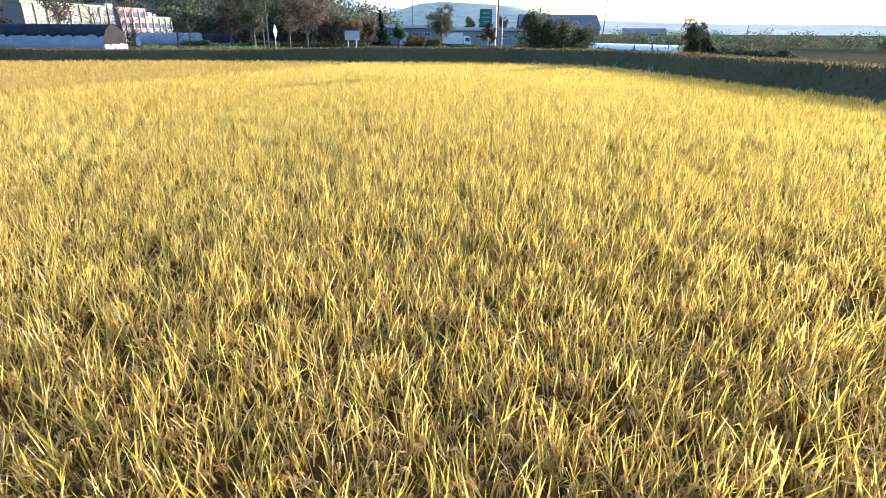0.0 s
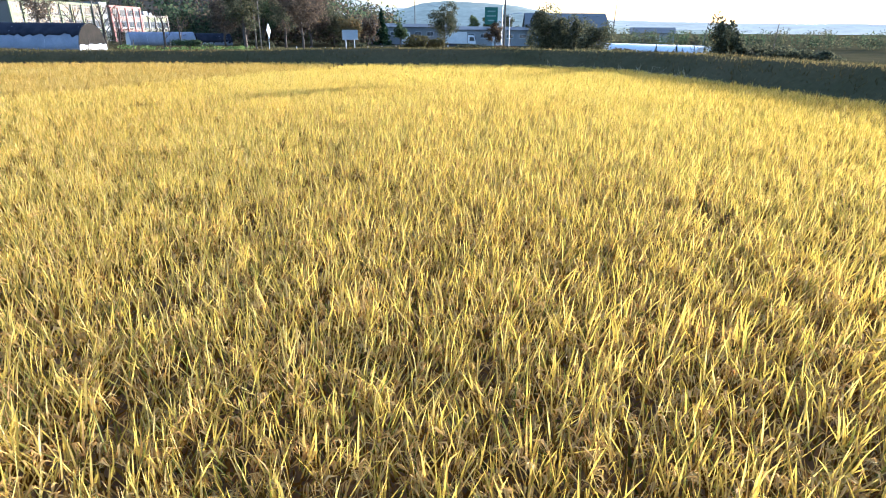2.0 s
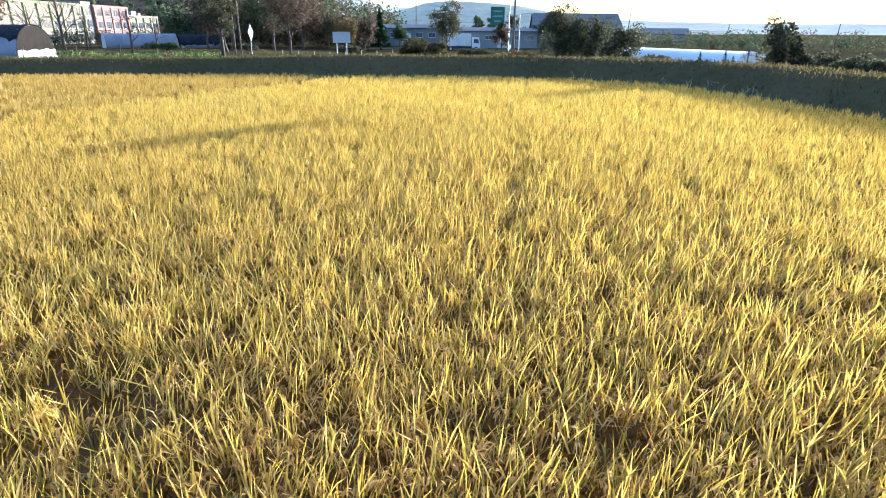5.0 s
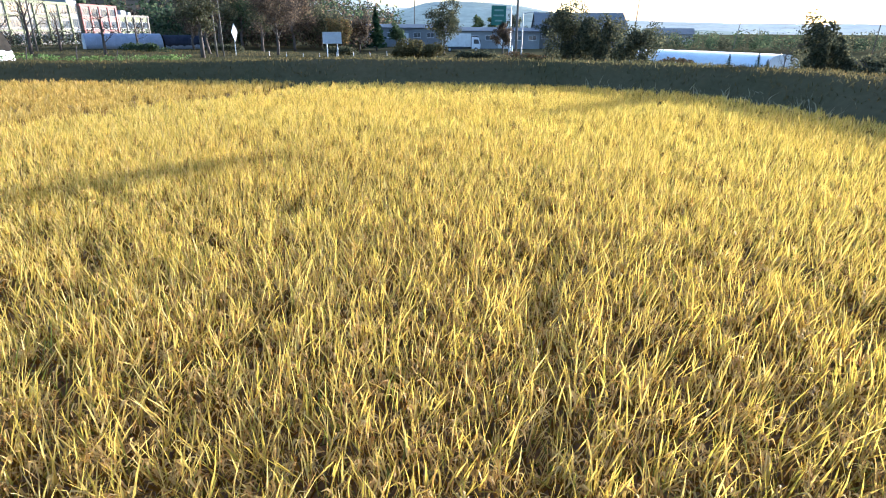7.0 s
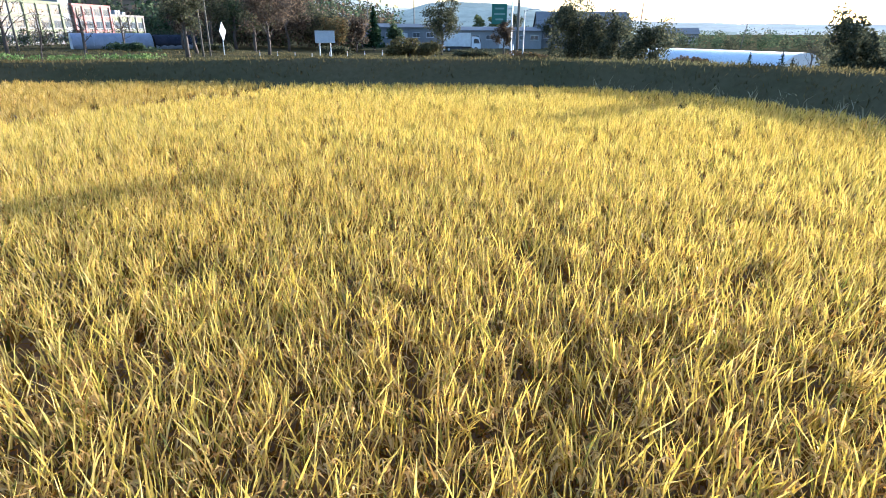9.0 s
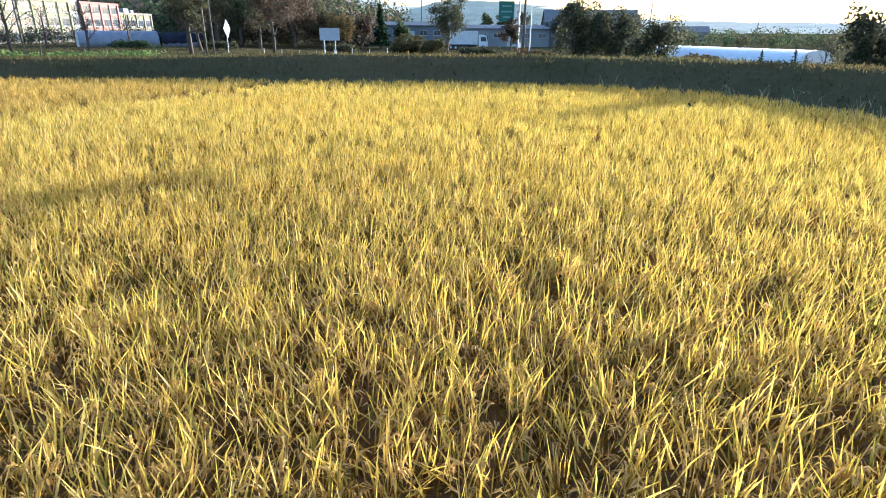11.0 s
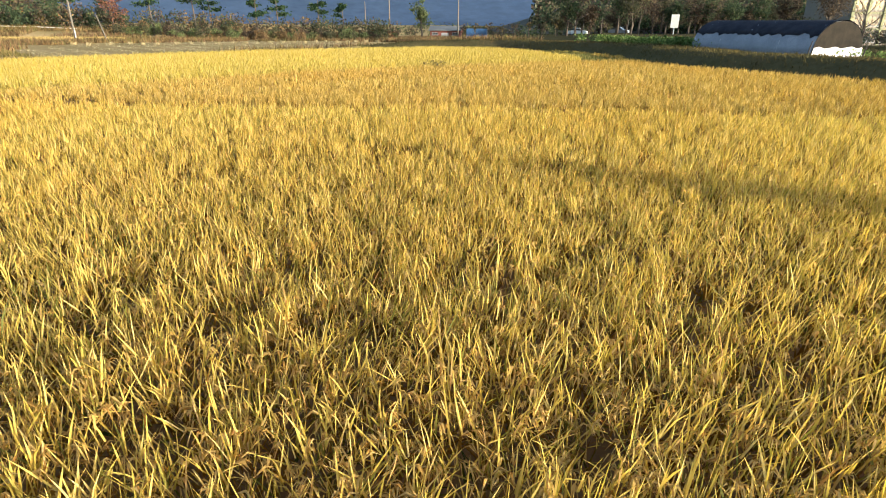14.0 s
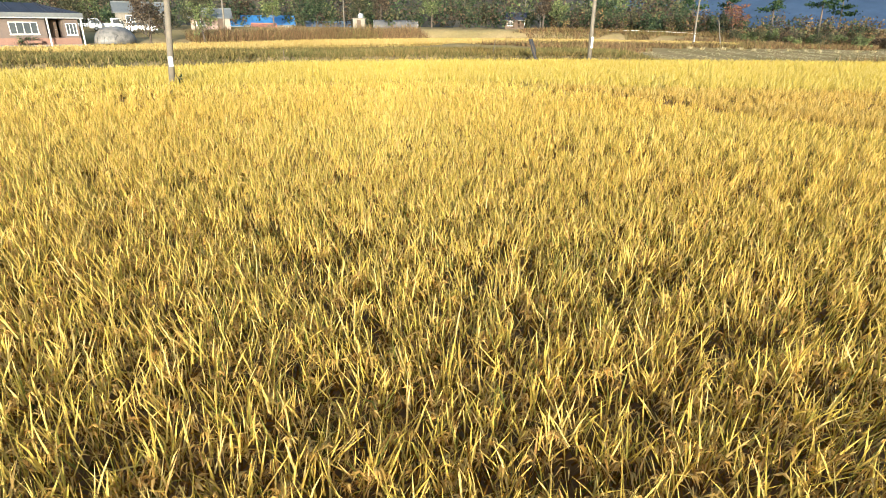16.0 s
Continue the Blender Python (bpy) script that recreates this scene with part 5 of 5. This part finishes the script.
def straw_bundle(x, y, seed):
    r = np.random.RandomState(seed)
    ob = thing("straw_bundle", pose(x, y, float(land(x, y)) - 0.02), "small upright bundle of pale cut straw", "straw bundle", "straw bundles on the stubble")
    at = np.zeros((46, 2))
    v = blades(r, at, 1, (0.0, 0.05), (0.35, 0.55), (0.05, 0.09), 24, 0.6, 0.16)
    q, t = blade_faces(len(v))
    part("sheaf", fast_mesh("sheaf", v.reshape(-1, 3), q, t, (STRAW,)), STRAW, ob)
    b = Shape()
    b.tube([(0, 0, 0.18), (0, 0, 0.25)], [0.19, 0.17], 9)
    part("band", b, STRAW, ob)


for k in range(26):
    f = k / 25
    straw_bundle(-94 - 20 * f + 2 * math.sin(k * 1.7), -0.5 + 52 * f - 3 * f * f, 800 + k)


def stake(name, x, y, h, lean, rag, label):
    ob = thing(name, pose(x, y, float(land(x, y)) - 0.1), label, "stake")
    s = Shape()
    s.tube([(0, 0, 0), (lean[0] * 0.5, lean[1] * 0.5, h * 0.55), (lean[0], lean[1], h)], [0.05, 0.045, 0.03], 6)
    part("stick", s, BARK, ob)
    if rag:
        r = np.random.RandomState(5)
        v, f = [], []
        for i in range(9):
            for j in range(3):
                w = 0.42 * (1 - 0.05 * i)
                v.append((lean[0] * (1 - i / 9) + (j - 1) * w + r.normal(0, 0.03), lean[1] * (1 - i / 9) + r.normal(0, 0.06), h * (1 - 0.11 * i)))
        for i in range(8):
            for j in range(2):
                o = i * 3 + j
                f.append((o, o + 1, o + 4, o + 3))
        n = len(v)
        v += [(p[0], p[1] + 0.04, p[2]) for p in v]
        f += [tuple(n + q for q in reversed(g)) for g in f]
        edge = [0, 1, 2] + [3 * i + 2 for i in range(1, 9)] + [25, 24] + [3 * i for i in range(7, 0, -1)]
        f += [(a, b, n + b, n + a) for a, b in zip(edge, edge[1:] + edge[:1])]
        s = Shape().add(v, f)
        part("rag", s, BLACK, ob, "black plastic rag")
    return ob


stake("bird_scarer", -48.1, -0.8, 2.7, (0.6, -0.7), True, "leaning stake with a black plastic rag on the bank")
stake("stake", -29.2, -13.6, 1.9, (0.1, 0.1), False, "weathered wooden stake on the bank")
stake("stake", -50.5, -7.5, 1.5, (-0.1, 0.2), False, "weathered wooden stake on the bank")
for x, y, h in ((-38.5, 68.2, 1.3), (-34.0, 68.6, 1.1), (-30.5, 69.4, 1.4), (-27.0, 69.0, 1.0)):
    stake("garden_stake", x, y, h, (0.15, 0.1), False, "thin leaning garden stake in the vegetable bed")
stake("stake", -66.8, 55.2, 1.5, (0.1, 0.0), False, "pale stake at the edge of the shaded rice")
# leafy clumps stand in for black plastic and for a lodged patch of rice
bush("leafy_clump", -15.45, -4.75, 0.35, 0.3, 1.25, LEAF_PINE, 850, "dark leafy clump standing for black plastic at the foot of the pole", 160, 0.14, "weeds")
bush("leafy_clump", -43.0, 38.0, 1.3, 0.9, 1.08, BANK, 851, "low olive-brown leafy clump standing for lodged rice in the bright plot", 1100, 0.10, "weeds")



def field_pipe():
    """A pale irrigation pipe on short blocks along the foot of the shrubs."""
    pts = [(-123.6, -26.5, 0), (-125.6, -20.7, 0), (-127.6, -15.1, 0), (-129.3, -9.4, 0)]
    ob = thing("irrigation_pipe", pose(0, 0, 0), "long pale plastic irrigation pipe below the shrubs", "pipe")
    s = Shape()
    s.tube([(x, y, float(land(x, y)) + 0.42) for x, y, z in pts], [0.08] * len(pts), 8)
    part("tube", s, WHITE, ob)
    for x, y, z in pts:
        b = Shape()
        b.box(x, y, float(land(x, y)) + 0.12, 0.3, 0.3, 0.44)
        part("block", b, CONCRETE, ob)


field_pipe()

# ---- village ----
HOUSE_WALL = surface("weathered_plaster", (0.22, 0.20, 0.17), (0.17, 0.155, 0.13), 0.4, 5, 0.9)
BRICK = surface("brown_brick", (0.135, 0.105, 0.092), (0.11, 0.085, 0.075), 0.6, 9, 0.85)
RED_BRICK = surface("red_brick", (0.22, 0.125, 0.095), (0.18, 0.105, 0.08), 0.6, 9, 0.85)
ROOF_SLATE = surface("dark_blue_roof", (0.032, 0.036, 0.055), (0.024, 0.028, 0.042), 0.5, 6, 0.7, spec=0.2)
ROOF_BLUE = surface("bright_blue_roof", (0.05, 0.18, 0.42), (0.045, 0.15, 0.35), 0.5, 6, 0.5)
PINK_WALL = surface("pink_wash_wall", (0.36, 0.26, 0.21), (0.30, 0.22, 0.18), 0.4, 5, 0.85)
TIMBER = surface("dark_timber", (0.10, 0.065, 0.045), (0.07, 0.05, 0.035), 1.5, 12, 0.75)


def brick_house():
    ob = thing("brick_house", pose(-13.6, -55.8, float(land(-22, -55)) - 0.05, 0, 0, 173), "brown brick house with a dark blue roof and veranda", "house")
    L, D, H = 16.4, 8.5, 3.2
    s = Shape()
    s.box(6.5, D / 2, H / 2 + 0.5, 13.0, D, H - 1.0).box(15.6, D / 2, H / 2 + 0.5, 1.6, D, H - 1.0).box(13.9, D / 2 + 1.4, H / 2 + 0.5, 1.8, D - 2.8, H - 1.0)
    part("wall", s, BRICK, ob)
    s = Shape()
    s.box(L / 2, D / 2, 0.65, L + 0.06, D + 0.06, 0.74)
    part("plinth", s, RED_BRICK, ob, "red brick plinth")
    s = Shape()
    s.box(L / 2, D / 2 - 0.2, 0.13, L + 0.5, D + 0.9, 0.3)
    part("foundation", s, CREAM, ob)
    s = Shape()
    s.box(L / 2, D / 2, H + 0.30, L + 1.0, D + 1.4, 0.55)
    part("boxed_eave", s, ROOF_GREY, ob, "grey boxed eave")
    s = Shape()
    s.box(L / 2, -0.72, H + 0.02, L + 1.02, 0.06, 0.10)
    part("gutter", s, STEEL, ob)
    s = Shape()
    e, z0, z1 = 0.6, H + 0.58, H + 1.7
    s.add([(-e, -e, z0), (L + e, -e, z0), (L + e, D + e, z0), (-e, D + e, z0), (3.2, D / 2, z1), (L - 3.2, D / 2, z1)],
          [(0, 1, 5, 4), (1, 2, 5), (2, 3, 4, 5), (3, 0, 4), (3, 2, 1, 0)])
    part("roof", s, ROOF_SLATE, ob)
    for k in range(9):
        t = Shape()
        t.tube([(1.2 + 1.75 * k, -0.58, z0 + 0.06), (min(max(1.2 + 1.75 * k, 3.3), L - 3.3), D / 2 - 0.1, z1 + 0.05)], [0.05, 0.05], 5)
        part("roof_rib", t, ROOF_SLATE, ob)
    window(ob, 10.8, -0.03, 2.1, 2.8, 1.35, None, WHITE, 3)
    window(ob, 6.7, -0.03, 2.1, 2.2, 1.3, None, WHITE, 2)
    window(ob, 2.6, -0.03, 2.1, 1.8, 1.3, None, WHITE, 1)
    window(ob, 15.6, -0.03, 2.0, 1.15, 1.3, None, WHITE, 2)
    d = Shape()
    d.box(13.9, 1.36, 1.95, 1.0, 0.08, 2.0)
    door = part("door", d, TIMBER, ob, "dark timber door")
    k = Shape()
    k.tube([(14.25, 1.31, 1.95), (14.25, 1.24, 1.95)], [0.04, 0.04], 7)
    part("handle", k, STEEL, door)
    for xx in (16.6, 13.1):
        p = Shape()
        p.tube([(xx, -0.62, -0.1), (xx, -0.62, H + 0.05)], [0.09, 0.09], 8)
        part("veranda_post", p, WHITE, ob)
    p = Shape()
    p.box(10.8, -0.6, 0.62, 2.6, 0.5, 0.3)
    part("planter", p, RED_BRICK, ob)


brick_house()
bush("planter_shrub", -24.2, -53.7, 1.2, 0.35, 1.35, LEAF_GREEN, 860, "green shrub growing below the house window", 420, 0.16)
bush("planter_shrub", -20.6, -54.1, 0.45, 0.4, 0.9, LEAF_GREEN, 861, "small green shrub on the house terrace", 160, 0.14)


def film_dome(x, y, r, h):
    ob = thing("film_shelter", pose(x, y, float(land(x, y)) - 0.02, 0, 0, 20), "round shelter of wrinkled grey plastic film", "shelter")
    rr = np.random.RandomState(3)
    v, f, n, m = [], [], 22, 8
    for j in range(m):
        a = math.pi / 2 * j / m
        for i in range(n):
            b = 2 * math.pi * i / n
            k = 1 + 0.04 * (i % 2) + rr.normal(0, 0.012)
            v.append((r * 1.35 * math.cos(a) ** 0.7 * math.cos(b) * k, r * math.cos(a) ** 0.7 * math.sin(b) * k, h * math.sin(a) * (1 + 0.02 * (i % 2))))
    v.append((0, 0, h * 1.01))
    for j in range(m - 1):
        for i in range(n):
            f.append((j * n + i, j * n + (i + 1) % n, (j + 1) * n + (i + 1) % n, (j + 1) * n + i))
    f += [((m - 1) * n + i, (m - 1) * n + (i + 1) % n, m * n) for i in range(n)]
    f.append(tuple(range(n - 1, -1, -1)))
    s = Shape().add(v, f)
    part("film", s, surface("grey_film", (0.20, 0.19, 0.18), (0.09, 0.087, 0.085), 1.6, 7, 0.5, bump=0.6), ob, smooth=True)
    for k in range(5):
        t = Shape()
        yy = -0.8 * r + 0.4 * r * k
        w = 1.35 * r * math.sqrt(max(1 - (yy / r) ** 2, 0.05))
        t.tube([(w * math.cos(q) * 1.03, yy, h * math.sqrt(max(1 - (yy / r) ** 2, 0.05)) * math.sin(q) * 1.04) for q in (math.pi * i / 10 for i in range(11))], [0.025] * 11, 5)
        part("rope", t, BLACK, ob)


film_dome(-34.2, -54.6, 2.0, 2.0)
small_vehicle("pickup_truck", -42.2, -74.4, 150, "pickup", WHITE_CAR, "small white pickup parked by the village lane")
small_vehicle("pickup_truck", -38.9, -74.6, 160, "pickup", GREY_CAR, "small grey pickup parked by the village lane")
small_vehicle("parked_car", -44.6, -68.6, 155, "car", WHITE_CAR, "white car parked beside the village lane")


def gable_house(name, x, y, turn, ln, dp, eave, ridge, wall, roof, label, porch=False, z=None):
    ob = thing(name, pose(x, y, (float(land(x, y)) if z is None else z) - 0.05, 0, 0, turn), label, "house")
    s = Shape()
    s.box(ln / 2, dp / 2, eave / 2, ln, dp, eave)
    for xx in (0.08, ln - 0.08):
        s.prism([(0, eave), (dp, eave), (dp / 2, ridge)], -0.08, 0.08, Matrix(((0, 1, 0, xx), (1, 0, 0, 0), (0, 0, 1, 0), (0, 0, 0, 1))))
    part("wall", s, wall, ob)
    s = Shape()
    for a in (-0.6, dp + 0.6):
        lz = eave - 0.6 * (ridge - eave) / (dp / 2)
        v = [(-0.5, a, lz), (ln + 0.5, a, lz), (ln + 0.5, dp / 2, ridge), (-0.5, dp / 2, ridge)]
        s.add(v + [(p[0], p[1], p[2] + 0.15) for p in v], [(0, 1, 2, 3), (7, 6, 5, 4), (0, 4, 5, 1), (1, 5, 6, 2), (2, 6, 7, 3), (3, 7, 4, 0)])
    part("roof", s, roof, ob)
    s = Shape()
    s.tube([(-0.5, dp / 2, ridge + 0.18), (ln + 0.5, dp / 2, ridge + 0.18)], [0.12, 0.12], 7)
    part("ridge_cap", s, roof, ob)
    for a in (-0.62, dp + 0.62):
        g = Shape()
        lz = eave - 0.6 * (ridge - eave) / (dp / 2)
        g.box(ln / 2, a, lz + 0.06, ln + 1.0, 0.05, 0.16)
        part("fascia", g, ROOF_GREY, ob)
    n = max(2, int(ln / 3))
    for k in range(n):
        if k == n // 2:
            d = Shape()
            d.box(ln * (k + 0.5) / n, -0.03, 1.0, 0.95, 0.08, 1.95)
            part("door", d, TIMBER, ob)
        else:
            window(ob, ln * (k + 0.5) / n, -0.03, eave * 0.58, 1.4, 1.1, None, WHITE, 1)
    window(ob, dp / 2, -0.03, eave * 0.6, 1.4, 1.1, Matrix(((0, -1, 0, ln), (1, 0, 0, 0), (0, 0, 1, 0), (0, 0, 0, 1))), WHITE, 1)
    return ob


gable_house("house", -47.2, -82.2, 158, 8, 7, 2.8, 4.2, HOUSE_WALL, ROOF_GREY, "cream-walled house with a pale grey gabled roof")
gable_house("house", -55.5, -73.5, 150, 6.5, 6, 2.2, 3.4, PINK_WALL, ROOF_GREY, "pinkish house with a grey gabled roof")
gable_house("house", -82.5, -98.2, 146, 11.5, 7.5, 2.0, 3.7, HOUSE_WALL, ROOF_BLUE, "low house with a bright blue tiled roof", z=1.5)
gable_house("shed", -78.0, -99.5, 146, 4.0, 4, 1.7, 2.7, HOUSE_WALL, ROOF_BLUE, "small shed with a blue roof beside the house", z=1.5)
gable_house("house", -100.5, -97.0, 140, 10.5, 6, 1.5, 2.6, PINK_WALL, surface("faded_blue_roof", (0.11, 0.16, 0.23), (0.09, 0.13, 0.19), 0.5, 6, 0.6), "low house with a faded blue-grey roof", z=1.5)
gable_house("shed", -78.5, -88.5, 146, 4.5, 3.5, 1.4, 2.0, PINK_WALL, surface("rust_roof", (0.34, 0.13, 0.09), (0.27, 0.11, 0.08), 0.5, 6, 0.7), "small shed with a rust-red roof", z=1.5)
gable_house("shed", -125.5, -53.5, 118, 4.5, 4, 2.4, 3.6, TIMBER, ROOF_SLATE, "small shed with a dark blue roof at the wood's edge")
tunnel("greenhouse", -104.5, -77.5, 46, 4.5, 1.9, 10.5, surface("grey_film_old", (0.10, 0.10, 0.105), (0.08, 0.08, 0.085), 0.6, 7, 0.8), None, FILM_WHITE, "low greenhouse of old grey film")


def tank_hut():
    x, y = -85.9, -63.2
    ob = thing("tank_hut", pose(x, y, float(land(x, y)) - 0.05, 0, 0, 130), "small white hut with a water tank on its roof", "hut")
    s = Shape()
    s.box(0, 0, 0.95, 2.4, 2.0, 1.9)
    part("wall", s, HOUSE_WALL, ob)
    s = Shape()
    s.box(0, 0, 1.96, 2.8, 2.4, 0.12)
    part("roof", s, CONCRETE, ob)
    s = Shape()
    s.tube([(0.3, 0, 2.0), (0.3, 0, 2.1), (0.3, 0, 2.75), (0.3, 0, 2.9)], [0.5, 0.55, 0.55, 0.25], 12)
    part("tank", s, STEEL, ob)
    s = Shape()
    s.box(0, -1.02, 0.85, 0.8, 0.06, 1.7)
    part("door", s, TIMBER, ob)


tank_hut()
for k, (x, y, h, c) in enumerate(((-36.5, -49.6, 6.2, 2.5), (-44.5, -51.2, 6.0, 2.6), (-39.6, -52.0, 5.0, 2.0))):
    tree("persimmon_tree", x, y, h, c, (LEAF_BROWN, LEAF_SPRING, LEAF_OLIVE)[k], 870 + k, ("small fruit tree with thin brown autumn leaves", "small fruit tree with light green leaves", "small fruit tree with dull olive leaves")[k], leaves=1000, leaf=0.28, trunk=0.13, fork=0.3, group="fruit trees by the strip of rice", deep=1)
stuff_blades("dry_reeds", 30000, (-92, -44, -60, -49), lambda x, y, r: (outside(STRIP, x, y) > 0.8) & (outside(STRIP, x, y) < 4.5 + waves(x, y, 7, 95)),
             (1.2, 2.3), (0.06, 0.12), SCRUB, "tall reddish brown dry reeds behind the rice strip", "reeds", 96, lean=12, bend=0.5, far=True)
for k, (x, y, h, c) in enumerate(((-33, -62, 6.5, 2.6), (-43, -64.5, 6.0, 2.4), (-52, -66, 5.5, 2.2))):
    tree("tree", x, y, h, c, (LEAF_OLIVE, LEAF_BROWN)[k % 2], 890 + k, ("olive-green garden tree before the houses", "brown autumn garden tree before the houses")[k % 2],
         leaves=2200, leaf=0.24, trunk=0.12, fork=0.2, limbs=8, group="garden trees of the village", deep=1)
for k in range(16):
    r = np.random.RandomState(900 + k)
    az = -112 - 54 * (k + r.uniform(0, 0.8)) / 16
    x, y = polar(az, r.uniform(138, 160))
    h = r.uniform(6, 10)
    tree("tree", x, y, h, h * 0.36, (LEAF_GREEN, LEAF_SPRING, LEAF_BROWN, LEAF_OLIVE)[k % 4], 900 + k,
         ("dark green tree behind the village", "light green tree behind the village", "rust-brown tree behind the village", "olive tree behind the village")[k % 4],
         leaves=2000, leaf=0.34, fork=0.25, limbs=8, trunk=0.05 + 0.015 * h, group="trees behind the village", deep=1)
